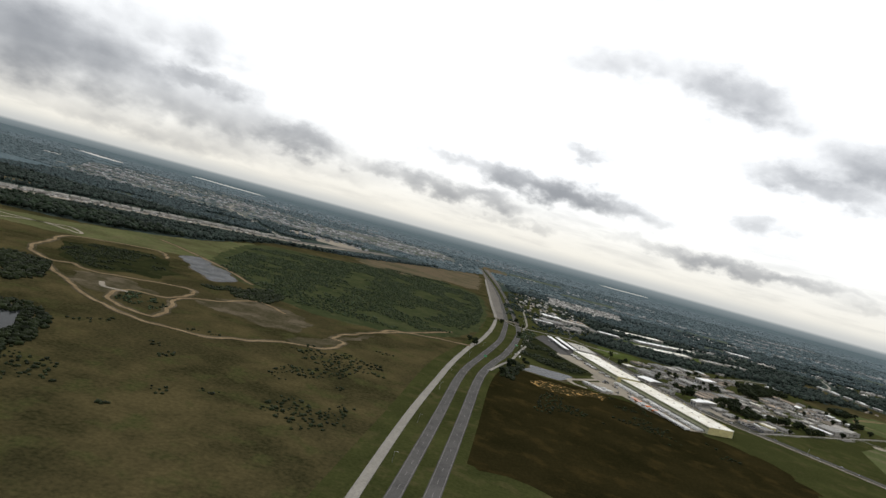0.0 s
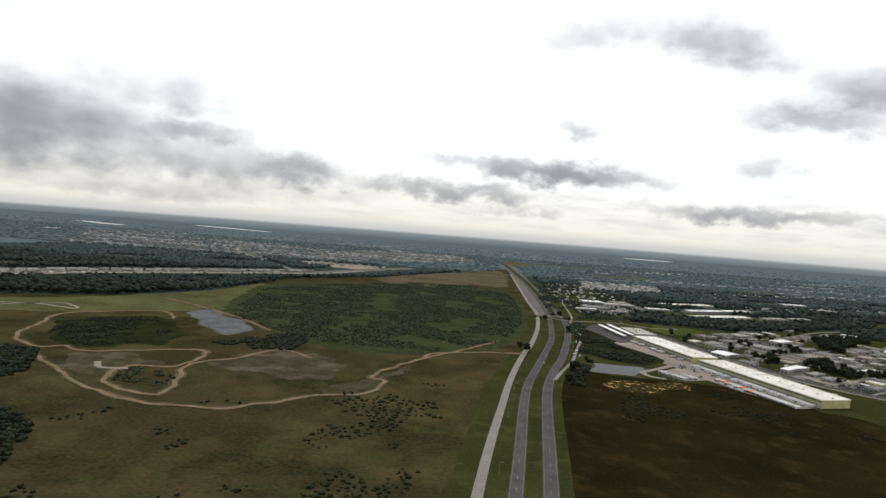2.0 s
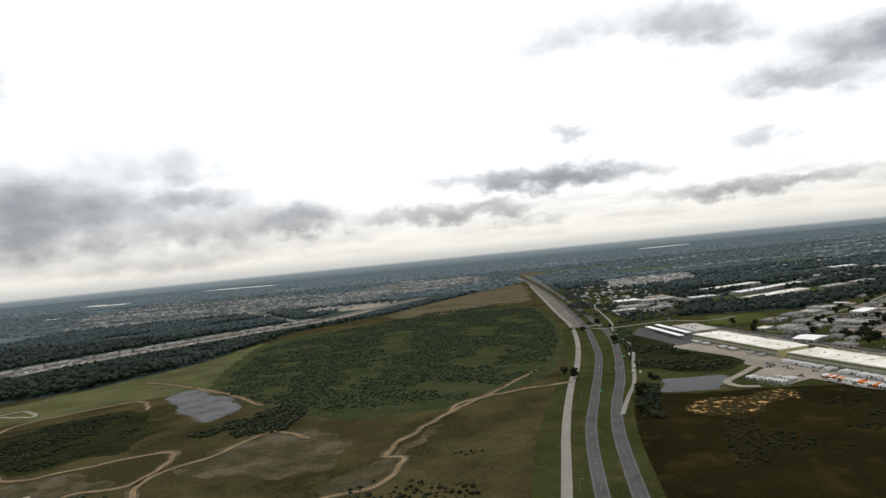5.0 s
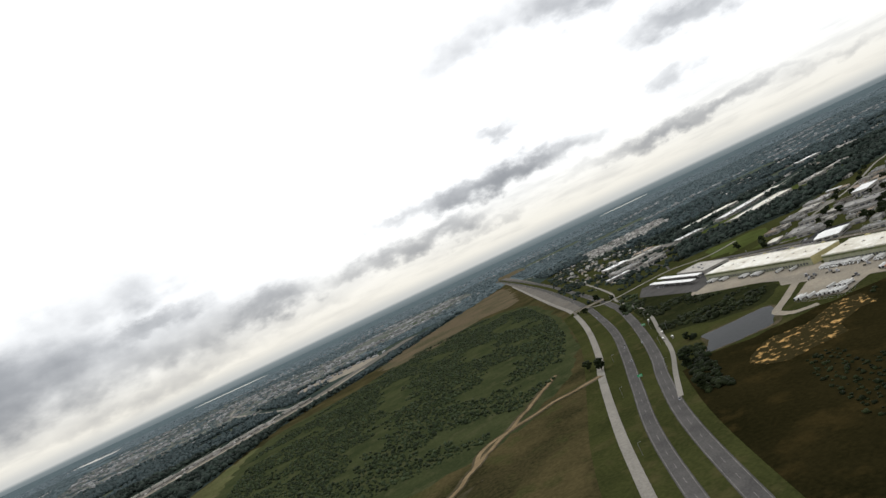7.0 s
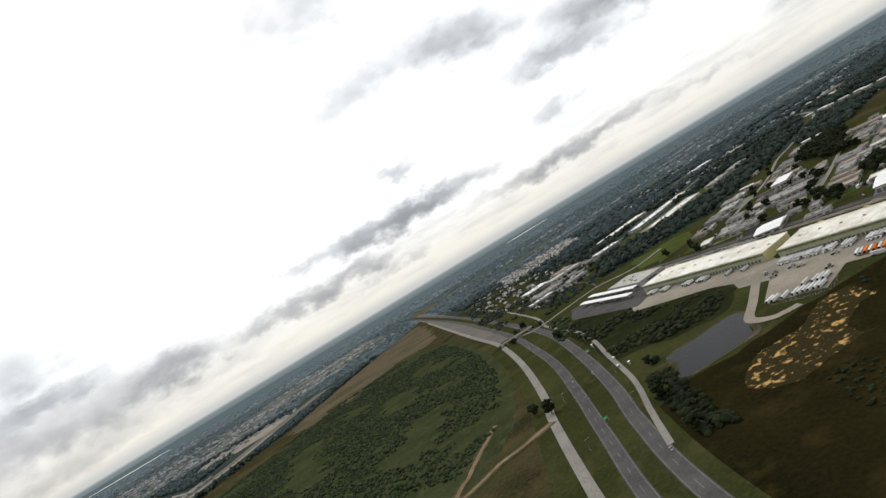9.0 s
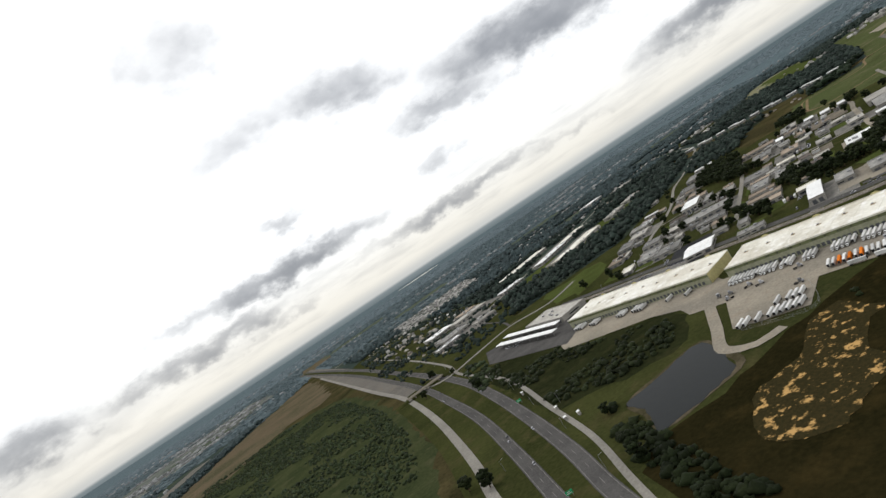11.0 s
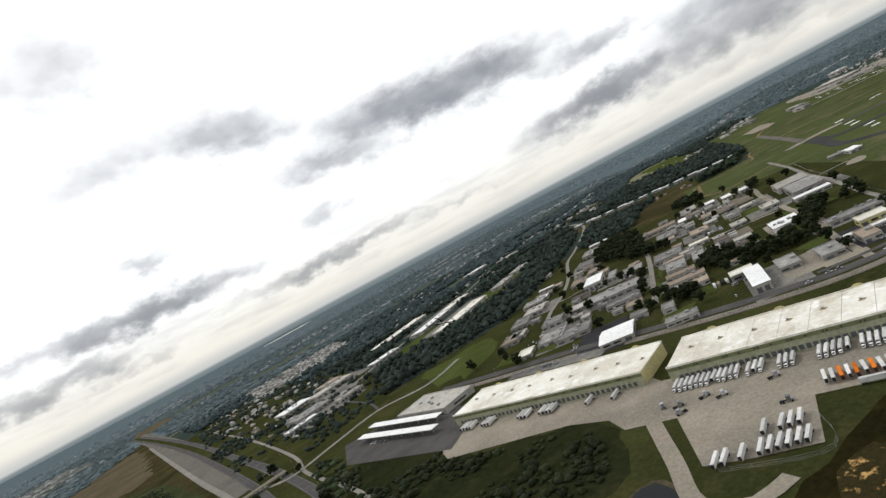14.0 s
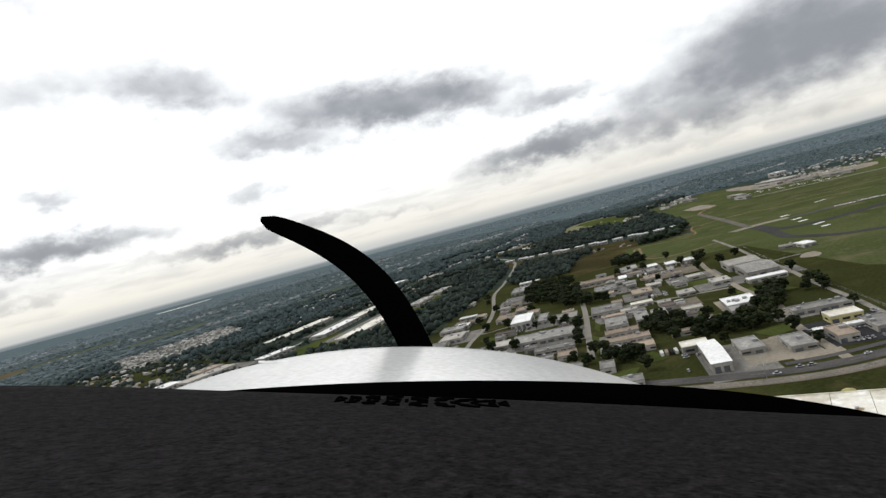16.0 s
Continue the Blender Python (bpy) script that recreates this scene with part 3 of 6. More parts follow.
field("rough_corner", [(60, 300), (92, 430), (118, 455), (150, 450), (196, 446), (230, 425), (300, 330), (240, 200), (60, 200)], 0.07, "heath", "dark rough grass beside the trailer park", ragged=5)
for nm, pts in (("mud_flat", [(-150, 395), (-120, 450), (-85, 440), (-60, 400), (-80, 370), (-130, 375)]), ("mud_patch", [(-240, 395), (-205, 400), (-180, 380), (-200, 345), (-230, 360)]), ("mud_strip", [(-60, 350), (-40, 385), (-10, 440), (-25, 395), (-45, 345)])):
    field(nm, pts, 0.08, "mud", "churned brown mud among the tracks", ragged=6, step=4)

field("island_fen", [(-298, 449), (-315, 506), (-262, 550), (-202, 461), (-247, 408)], 0.08, "fen", "dark green rushy ground between tracks", ragged=5, step=4)


def water(name, pts, z, label, material="water"):
    ob = tagged(sheet(name, pts, z, M[material], True, 2.2, 3.0), label, "pond", kind="structure")
    clear(pts)
    bank_line = spline(pts, 4.0, True)
    bm = bmesh.new()
    strip(bm, bank_line + [bank_line[0], bank_line[1]], 0, 3.4, z - 0.02)
    tagged(part("pond_bank", bm, M["mud"]), "pale muddy rim of a pond", "bank", kind="structure")
    return ob


water("square_pond", [(136, 491), (130, 475), (124, 460), (142, 456), (159, 455), (167, 471), (174, 487), (155, 490)], 0.19, "square stormwater pond reflecting grey sky")
water("quarry_pond", [(-248, 589), (-238, 614), (-222, 606), (-208, 580), (-190, 566), (-164, 526), (-168, 500), (-176, 488), (-196, 512), (-206, 520), (-214, 530), (-222, 552), (-236, 566)], 0.19, "long grey quarry pond beside tracks", "silt")
water("dark_pond", [(-230, 240), (-203, 262), (-182, 245), (-172, 215), (-168, 190), (-215, 180)], 0.19, "dark round pond ringed by trees")
for nm, pts in (("far_lake", [(-2090, 3330), (-1990, 3400), (-1700, 3210), (-1640, 3060), (-1760, 3080)]), ("long_lake", [(-1780, 4290), (-1740, 4400), (-1220, 4120), (-1200, 4020), (-1500, 4130)]), ("pale_lake", [(-1490, 2150), (-1500, 2260), (-1420, 2270), (-1400, 2170)]), ("east_lake", [(1330, 4300), (1320, 4440), (1640, 4480), (1640, 4360)])):
    tagged(sheet(nm, pts, 0.1, M["mirrorlake"], True, step=60), "pale lake far off among woods", "lake", kind="structure")
    clear([(x * k, y * k) for k in (0.78,) for x, y in pts])
    clear([(x * 0.9, y * 0.9) for x, y in pts])
    clear(pts)


def track(pts, width=2.9, z=0.19, material="dirt", label="worn sandy vehicle track through the pasture"):
    bm = bmesh.new()
    line = spline(pts, 4.0)
    z = lift(z)
    for p in line:
        p += Vector((noise.noise(p * 0.08), noise.noise(p * 0.08 + Vector((30, 0, 0))), 0)) * 2.5
    strip(bm, line, 0, width, z)
    if width < 3.3:
        edge = bmesh.new()
        strip(edge, line, 0.4, width * 2.3, z - 0.008)
        tagged(part("track_edge", edge, M["mud"]), "brown churned edge of a vehicle track", "track", kind="structure")
    return tagged(part("dirt_track", bm, M[material]), label, "track", kind="structure")


track([(-245, 546), (-272, 581), (-335, 534), (-324, 480), (-308, 429), (-273, 400), (-259, 409), (-236, 399), (-169, 427), (-166, 378), (-193, 368), (-188, 332), (-162, 315), (-146, 320), (-160, 385), (-139, 410), (-118, 450), (-90, 430)])
track([(-275, 398), (-257, 376), (-224, 347), (-195, 321), (-155, 300), (-120, 298), (-101, 302), (-65, 335), (-39, 348), (-30, 379), (-41, 391), (-10, 456), (10, 484), (60, 560)], 2.7)
track([(-310, 672), (-270, 645), (-198, 583), (-147, 525)], 3.0)
track([(-460, 560), (-395, 569), (-370, 585), (-345, 560), (-395, 569), (-420, 530)], 3.4, 0.2, "concrete", "pale crossing of gravel tracks")
track([(-214, 372), (-205, 360), (-190, 362)], 4.0, 0.2, "concrete", "pale heap of dumped rubble")
track([(77, 509), (40, 500), (0, 480), (-10, 456)], 3.0)

# highway: two carriageways, ramp and frontage road
CARL = [(-46, -320), (2, 0), (40, 240), (62, 380), (82, 461), (99, 525), (117, 600), (131, 684), (143, 770), (155, 907), (174, 1180), (190, 1560), (205, 2100)]
CARR = [(-32, -320), (16, 0), (54, 240), (76, 380), (93, 450), (107, 495), (122, 552), (138, 622), (151, 693), (162, 798), (169, 906), (188, 1180), (204, 1560), (219, 2100)]
RAMP = [(-38, -240), (-8, 0), (22, 220), (44, 350), (57, 420), (77, 509), (89, 552), (108, 640), (122, 724), (131, 802), (138, 935), (158, 1250), (178, 1560)]
FRONT = [(88, 420), (100, 452), (116, 493), (132, 550), (146, 598), (155, 643), (163, 731), (178, 800), (200, 1000), (222, 1300)]
for pts, w, nm, lab in ((CARL, 6.2, "highway_lanes", "grey asphalt highway carriageway with faded lines"), (CARR, 6.8, "highway_lanes", "grey asphalt highway carriageway with faded lines"),
                        (RAMP, 4.6, "ramp_road", "pale concrete ramp road beside the highway"), (FRONT, 2.6, "frontage_road", "narrow frontage road beside the highway")):
    ob, line = street(nm, pts, w, 0.16, M["asphalt" if nm == "highway_lanes" else "hway"], lab)
    clear_line(line, w + 30)
bm = bmesh.new()
line = spline(CARL[:9], 6)
strip(bm, line, 2, 50, 0.125)
tagged(part("highway_grass", bm, M["grass"]), "mown grass on both sides of the highway", "verge", kind="structure")
bm = bmesh.new()
line = spline(CARL, 6)
strip(bm, line, -7.2, 8.6, 0.15)
tagged(part("median", bm, M["grass"]), "grassy median between the carriageways", "median", kind="structure")
bm = bmesh.new()
left_, right_ = spline([(128, 786), (134, 860), (141, 960), (158, 1250), (178, 1560), (205, 2100)], 20), spline([(160, 786), (169, 870), (176, 960), (194, 1250), (212, 1560), (235, 2100)], 20)
rows_ = [(bm.verts.new((a.x, a.y, 0.135)), bm.verts.new((b.x, b.y, 0.135))) for a, b in zip(left_, right_)]
for p, q in zip(rows_, rows_[1:]):
    bm.faces.new((p[0], p[1], q[1], q[0]))
tagged(part("highway_verge", bm, M["worn"]), "wide worn paved shoulder of the highway", "road", kind="structure")

# estate roads and railway
RAILRD = [(250, 700), (262, 655), (276, 603), (286, 556), (296, 516), (309, 482), (330, 458), (352, 436), (400, 380), (470, 290)]
STREETS = [
    ([(141, 775), (157, 746), (193, 752), (232, 758), (262, 735), (300, 745)], 4.2, "hway", "cross street running from the overpass"),
    ([(320, 578), (362, 607), (400, 633), (440, 662), (490, 700)], 3.4, "hway", "pale estate street between lots"),
    ([(400, 633), (418, 615), (430, 594), (445, 562)], 3.4, "hway", "pale estate street between lots"),
    ([(330, 675), (354, 693), (393, 715), (443, 751), (515, 814), (572, 851), (667, 917), (745, 977)], 3.4, "hway", "estate street leading to the woods"),
    ([(381, 718), (377, 700), (390, 690), (400, 660), (400, 633)], 2.8, "hway", "short estate street"),
    ([(318, 474), (343, 491), (369, 507), (401, 523), (438, 552), (457, 565), (511, 602), (552, 629), (560, 660)], 3.6, "concrete", "pale estate street beside trees"),
    ([(340, 452), (363, 468), (398, 489), (433, 512), (487, 545), (526, 572), (589, 611), (659, 658)], 2.8, "hway", "perimeter road along the airfield"),
    ([(340, 460), (322, 478), (312, 492)], 3.4, "asphalt", "short crossing of the railway"),
    ([(608, 703), (655, 738), (690, 752), (702, 716), (725, 705), (745, 713), (770, 728), (800, 740)], 2.4, "dirt", "sandy perimeter path at the field edge"),
    ([(497, 553), (508, 562), (520, 554), (527, 546)], 2.4, "hway", "pale service path on the airfield"),
    ([(232, 758), (245, 800), (262, 900), (300, 1000)], 2.2, "asphalt", "street leading to distant stores"),
]
for pts, w, mt, lab in STREETS:
    ob, line = street("estate_street", pts, w, 0.18, M[mt], lab, edge=False, centre="")
    clear_line(line, w + 8)
ob, line = street("railway_road", RAILRD, 7.0, 0.17, M["asphalt"], "grey road running behind the warehouses", edge=False)
clear_line(line, 40)
bm = bmesh.new()
strip(bm, line, -8.4, 6.0, 0.15)
ballast = tagged(part("railway_bed", bm, M["gravel"]), "tan ballast bed of a railway line", "railway", kind="structure")
for off in (-10.0, -9.0, -7.8, -6.8):
    bm = bmesh.new()
    strip(bm, line, off, 0.14, 0.28)
    part("rail", bm, M["steel"], ballast)


def slab(name, pts, material, label, z=0.2, kindof="yard"):
    ob = tagged(sheet(name, pts, z, M[material], False), label, kindof, kind="structure")
    clear(pts)
    return ob


slab("truck_yard", [(208, 530), (232, 520), (270, 400), (250, 392), (225, 431), (215, 459), (193, 449), (186, 464), (182, 476), (206, 498), (200, 515)], "concrete", "stained tan concrete truck yard")
slab("loading_yard", [(180, 602), (202, 632), (240, 535), (232, 520), (208, 512), (204, 545)], "concrete", "pale concrete loading yard beside the warehouse")
slab("carport_lot", [(172, 690), (190, 730), (240, 700), (222, 626), (188, 606)], "asphalt", "asphalt parking lot under long carports")
ob, line = street("yard_drive", [(206, 508), (192, 494), (182, 484), (170, 473), (167, 466), (170, 456), (180, 452)], 5, 0.22, M["concrete"], "curved pale gravel drive", edge=False, centre="")

# ---- buildings ----
BUILT = []


def flat_building(x, y, w, d, h, rot, roof, wall, label, doors=3, units=2, group="", category="building", gable=0.0, name="industrial_unit"):
    """A flat-roofed shed: four walls, roof with parapet, doors, windows and roof units. w runs along rot."""
    rng = random.Random(int(x * 13 + y * 7))
    BUILT.append((x, y, w, d, rot))
    h *= 0.62
    e = thing(name, label, category, group, pose(x, y, 0, 0, 0, rot))
    t = 0.35
    for nm, a in (("wall", (0, -d / 2 + t / 2, 0, w, t, h)), ("wall", (0, d / 2 - t / 2, 0, w, t, h)), ("wall", (-w / 2 + t / 2, 0, 0, t, d - 2 * t, h)), ("wall", (w / 2 - t / 2, 0, 0, t, d - 2 * t, h))):
        boxpart(nm, e, M[wall], *a)
    bm = bmesh.new()
    if gable:
        vs = [bm.verts.new(p) for p in ((-w / 2 - 0.3, -d / 2 - 0.4, h), (w / 2 + 0.3, -d / 2 - 0.4, h), (w / 2 + 0.3, 0, h + gable), (-w / 2 - 0.3, 0, h + gable), (w / 2 + 0.3, d / 2 + 0.4, h), (-w / 2 - 0.3, d / 2 + 0.4, h))]
        for f in ((0, 1, 2, 3), (3, 2, 4, 5), (0, 3, 5), (1, 4, 2)):
            bm.faces.new([vs[i] for i in f])
        bm.faces.new([vs[i] for i in (0, 5, 4, 1)])
        for k in range(int(w / 6)):
            xx = -w / 2 + 3 + 6 * k
            for s in (-1, 1):
                a = bm.verts.new((xx - 0.1, s * (d / 2 + 0.4), h + 0.06)), bm.verts.new((xx + 0.1, s * (d / 2 + 0.4), h + 0.06)), bm.verts.new((xx + 0.1, 0, h + gable + 0.06)), bm.verts.new((xx - 0.1, 0, h + gable + 0.06))
                bm.faces.new(a)
    else:
        box(bm, 0, 0, h - 0.25, w - 2 * t + 0.01, d - 2 * t + 0.01, 0.3)
        for a in ((0, -d / 2 + 0.2, h, w + 0.2, 0.45, 0.4), (0, d / 2 - 0.2, h, w + 0.2, 0.45, 0.4), (-w / 2 + 0.2, 0, h, 0.45, d - 0.8, 0.4), (w / 2 - 0.2, 0, h, 0.45, d - 0.8, 0.4)):
            box(bm, *a)
    part("roof", bm, M[roof], e)
    for k in range(units if not gable else 0):
        s = rng.uniform(1.2, 2.4)
        boxpart("roof_unit", e, M["steel"], rng.uniform(-0.38, 0.38) * w, rng.uniform(-0.35, 0.35) * d, h + 0.05, s, s * 0.8, 1.1, bev=0.08)
    for k in range(doors):
        xx = (k + 0.5) / doors * w - w / 2 + rng.uniform(-0.5, 0.5)
        for s in ((-1, 1) if k % 2 == 0 else (-1,)):
            if rng.random() < 0.6:
                boxpart("door", e, M["door"], xx, s * (d / 2 + 0.03), 0, min(3.2, w / doors * 0.6), 0.12, h * 0.62)
            else:
                boxpart("window", e, M["glass"], xx, s * (d / 2 + 0.03), h * 0.35, min(3.6, w / doors * 0.7), 0.12, h * 0.3)
    for s in (-1, 1):
        boxpart("window", e, M["glass"], s * (w / 2 + 0.03), 0, h * 0.35, 0.12, d * 0.4, h * 0.25)
    return e


def warehouse(x, y, length, depth, h, rot, docks, label):
    """A long distribution shed; its docks face the local -y side."""
    e = thing("warehouse", label, "warehouse", "distribution warehouses", pose(x, y, 0, 0, 0, rot))
    t = 0.5
    for a in ((0, -depth / 2 + t / 2, 0, length, t, h), (0, depth / 2 - t / 2, 0, length, t, h)):
        boxpart("wall", e, M["cream"], *a)
    for s in (-1, 1):
        boxpart("end_wall", e, M["yellow" if s > 0 else "cream"], s * (length / 2 - t / 2), 0, 0, t, depth - 2 * t, h)
    n = max(4, int(length / 9))
    pw = length / n
    bm = bmesh.new()
    box(bm, 0, 0, -0.2, pw - 0.12, depth + 0.4, 0.42)
    pan = part("roof_panel", bm, M["whiteroof"], e)
    pan.matrix_basis = pose(-length / 2 + pw / 2, 0, h + 0.1)
    for k in range(1, n):
        again(pan, "roof_panel", pose(-length / 2 + pw * (k + 0.5), 0, h + 0.1), e)
    for s in (-1, 1):
        boxpart("parapet", e, M["whiteroof"], 0, s * (depth / 2 + 0.05), h + 0.32, length, 0.4, 0.35)
    boxpart("fascia", e, M["olive"], 0, -depth / 2 - 0.15, h - 1.35, length, 0.3, 1.3, label="olive green fascia band")
    bm = bmesh.new()
    box(bm, 0, 0, 0, 1.4, 0.14, 1.6)
    dd = part("dock_door", bm, M["door"], e)
    dd.matrix_basis = pose(-length / 2 + 4, -depth / 2 - 0.06, 0.7)
    for k in range(1, docks):
        again(dd, "dock_door", pose(-length / 2 + 4 + k * (length - 8) / (docks - 1), -depth / 2 - 0.06, 0.7), e)
    bm = bmesh.new()
    box(bm, 0, 0, 0, 0.55, 0.14, 0.45)
    wn_ = part("clerestory_window", bm, M["glass"], e)
    wn_.matrix_basis = pose(-length / 2 + 5, -depth / 2 - 0.33, h - 0.95)
    bays = int(length / 5.2)
    for k in range(bays):
        for off in ((0, 1.1) if k % 2 else (0,)):
            if k or off:
                again(wn_, "clerestory_window", pose(-length / 2 + 5 + off + k * (length - 10) / (bays - 1), -depth / 2 - 0.33, h - 0.95), e)
    rng = random.Random(int(length))
    bm = bmesh.new()
    cyl(bm, (0, 0, 0), (0, 0, 0.45), 0.42, 0.5, 10)
    vent = part("roof_vent", bm, M["steel"], e)
    stain_bm = bmesh.new()
    ring = [stain_bm.verts.new((math.cos(q * 0.524) * (1.3 + 0.5 * noise.noise(Vector((q * 1.7, 0, 3)))), math.sin(q * 0.524) * (1.1 + 0.5 * noise.noise(Vector((q * 1.3, 5, 0)))), 0)) for q in range(12)]
    stain_bm.faces.new(ring)
    stain = part("roof_stain", stain_bm, M["rust"], e, "brown stain on the roof membrane")
    n = int(length / 11)
    for k in range(n):
        m = pose(-length / 2 + 6 + k * (length - 10) / (n - 1) + rng.uniform(-1, 1), rng.uniform(-0.02, 0.1) * depth, h + 0.32)
        if k:
            again(vent, "roof_vent", m, e)
            again(stain, "roof_stain", m @ pose(0.4, -0.5, 0.006, 0, 0, rng.uniform(0, 360)), e)
        else:
            vent.matrix_basis, stain.matrix_basis = m, m @ pose(0.4, -0.5, 0.006)
    bm = bmesh.new()
    arc = [(math.cos(q * math.pi / 10) * 2.0, math.sin(q * math.pi / 10) * 1.15) for q in range(11)]
    for y0 in (-0.2, 0.2):
        bm.faces.new([bm.verts.new((x_, y0, z_)) for x_, z_ in arc])
    bm.verts.ensure_lookup_table()
    for q in range(11):
        bm.faces.new((bm.verts[q], bm.verts[(q + 1) % 11], bm.verts[11 + (q + 1) % 11], bm.verts[11 + q]))
    bmesh.ops.recalc_face_normals(bm, faces=bm.faces)
    crest = part("parapet_crest", bm, M["yellow"], e, "tan arched crest on the parapet")
    n = max(3, int(length / 24))
    for k in range(n):
        m = pose(-length / 2 + 12 + k * (length - 24) / (n - 1), depth / 2 + 0.3, h + 0.3)
        if k:
            again(crest, "parapet_crest", m, e)
        else:
            crest.matrix_basis = m
    bm = bmesh.new()
    box(bm, 0, 0, 0, 0.35, 0.3, 0.4)
    cap = part("drain_hood", bm, M["door"], e)
    n = int(length / 3.4)
    for k in range(n):
        m = pose(-length / 2 + 2 + k * 3.4 + rng.uniform(-0.5, 0.5), depth / 2 + 0.42, h + 0.2)
        if k:
            again(cap, "drain_hood", m, e)
        else:
            cap.matrix_basis = m
    return e


WROT = 103.0
warehouse(231, 578, 102, 26, 5.4, WROT + 180, 40, "long warehouse with stained white roof and yellow end wall")
warehouse(260, 459, 122, 26, 5.6, WROT + 184, 56, "very long warehouse with stained white roof and truck docks")


def carport(x, y, length, rot):
    e = thing("carport", "long white carport roof on steel posts", "carport", "carports", pose(x, y, 0, 0, 0, rot))
    bm = bmesh.new()
    box(bm, 0, 0, 3.2, length, 5.5, 0.35, bev=0.06)
    part("canopy", bm, M["brightroof"], e)
    for k in range(8):
        boxpart("post", e, M["steel"], -length / 2 + 3 + k * (length - 6) / 7, 0, 0, 0.3, 0.3, 3.2)


carport(198, 674, 74, 96)
carport(210, 684, 70, 96)
flat_building(229, 676, 46, 24, 6, 96, "paleroof", "wall", "grey flat-roofed office beside long carports", 5, 5)

R = -57.0
SHEDS = "estate sheds"
flat_building(283, 577, 17, 22, 4.5, R, "brightroof", "wall", "small shed with bright white roof", 3, 0, SHEDS, gable=1.2)
flat_building(317, 519, 7, 32, 6.5, R, "brightroof", "wall", "tall shed with bright white metal roof", 2, 0, SHEDS, gable=1.0)
flat_building(331, 533, 11, 9, 5, R, "whiteroof", "wall", "cream-roofed annex of a white shed", 2, 0, SHEDS)
flat_building(331, 511, 9, 17, 3.6, R, "greyroof", "wall", "low grey shed on a concrete lot", 2, 1, SHEDS)
flat_building(334, 494, 9, 17, 3.6, R, "greyroof", "wall", "low grey shed on a concrete lot", 2, 2, SHEDS)
flat_building(508, 578, 20, 25, 7, R, "paleroof", "wall", "ribbed pale hangar beside the airfield", 3, 0, "hangars", gable=1.4, name="hangar")
flat_building(480, 558, 18, 34, 7.5, R, "greyroof", "wall", "large grey metal hangar beside the airfield", 3, 0, "hangars", gable=1.6, name="hangar")
flat_building(458, 545, 21, 7, 4, R, "brightroof", "wall", "white-roofed lean-to along the hangar", 4, 0, SHEDS)
flat_building(404, 541, 15, 19, 4, R, "brightroof", "wall", "white flat-roofed office on a lawn", 3, 4, SHEDS)
flat_building(384, 499, 24, 9, 3.6, R, "greyroof", "wall", "long grey shed beside a street", 5, 3, SHEDS)
flat_building(366, 486, 12, 9, 5, R, "whiteroof", "yellow", "yellow-walled shed with white roof", 3, 0, SHEDS)
flat_building(342, 481, 7, 15, 4.5, R, "tanroof", "wall", "tan-roofed shed in a car yard", 2, 1, SHEDS)
flat_building(355, 471, 9, 17, 3.6, R, "greyroof", "wall", "grey shed in a car yard", 3, 2, SHEDS)
flat_building(351, 484, 18, 3.2, 3.0, R, "brightroof", "wall", "narrow white canopy roof in a car yard", 4, 0, SHEDS)
flat_building(462, 574, 11, 15, 4, R, "paleroof", "wall", "pale square shed in a yard", 2, 2, SHEDS)
flat_building(376, 597, 12, 22, 4.5, R, "greyroof", "wall", "shed with grey-brown gravel roof", 3, 2, SHEDS)
flat_building(359, 584, 17, 9, 3.8, R, "tanroof", "wall", "long low tan-roofed workshop row", 5, 1, SHEDS)
flat_building(346, 573, 21, 9, 3.8, R, "tanroof", "wall", "long low tan-roofed workshop row", 6, 1, SHEDS)
flat_building(332, 563, 20, 10, 3.8, R, "tanroof", "wall", "long low tan-roofed workshop row", 6, 2, SHEDS)
flat_building(386, 587, 7, 20, 4, R, "greyroof", "wall", "narrow grey shed between two yards", 2, 1, SHEDS)
flat_building(391, 579, 8, 17, 4, R, "paleroof", "wall", "narrow pale shed between two yards", 2, 1, SHEDS)
flat_building(409, 623, 19, 22, 4.5, R, "greyroof", "wall", "wide grey shed with a row of dark doors", 6, 3, SHEDS)
flat_building(420, 605, 13, 7, 3.5, R, "whiteroof", "wall", "small white-roofed store beside a yard", 3, 0, SHEDS)
flat_building(452, 622, 13, 18, 4, R, "tanroof", "wall", "tan shed in a gravel yard", 3, 2, SHEDS)
flat_building(472, 662, 16, 22, 5, R, "greyroof", "wall", "grey shed before dark trees", 4, 3, SHEDS)
flat_building(508, 700, 42, 16, 4, R, "tanroof", "wall", "very long low storage shed", 8, 2, SHEDS)
flat_building(394, 679, 13, 28, 7.5, R, "brightroof", "wall", "tall white block with white roof", 4, 0, SHEDS)
flat_building(402, 668, 6, 24, 3.6, R, "greyroof", "wall", "low annex beside the white block", 2, 1, SHEDS)
flat_building(400, 647, 13, 18, 4, R, "paleroof", "wall", "pale shed at a street corner", 3, 2, SHEDS)
flat_building(357, 634, 36, 20, 4.2, R, "greyroof", "wall", "wide dull grey works with patched roof", 7, 6, SHEDS)
flat_building(335, 610, 21, 10, 3.8, R, "greyroof", "wall", "long grey shed with white edging", 5, 2, SHEDS)
flat_building(411, 709, 13, 19, 4, R, "tanroof", "wall", "brownish shed under trees", 3, 2, SHEDS)
flat_building(469, 749, 16, 26, 4, R, "greyroof", "wall", "broad grey shed by the wood", 4, 3, SHEDS)
flat_building(524, 778, 15, 6, 4, R, "brightroof", "wall", "bright narrow roof by the wood", 3, 0, SHEDS)
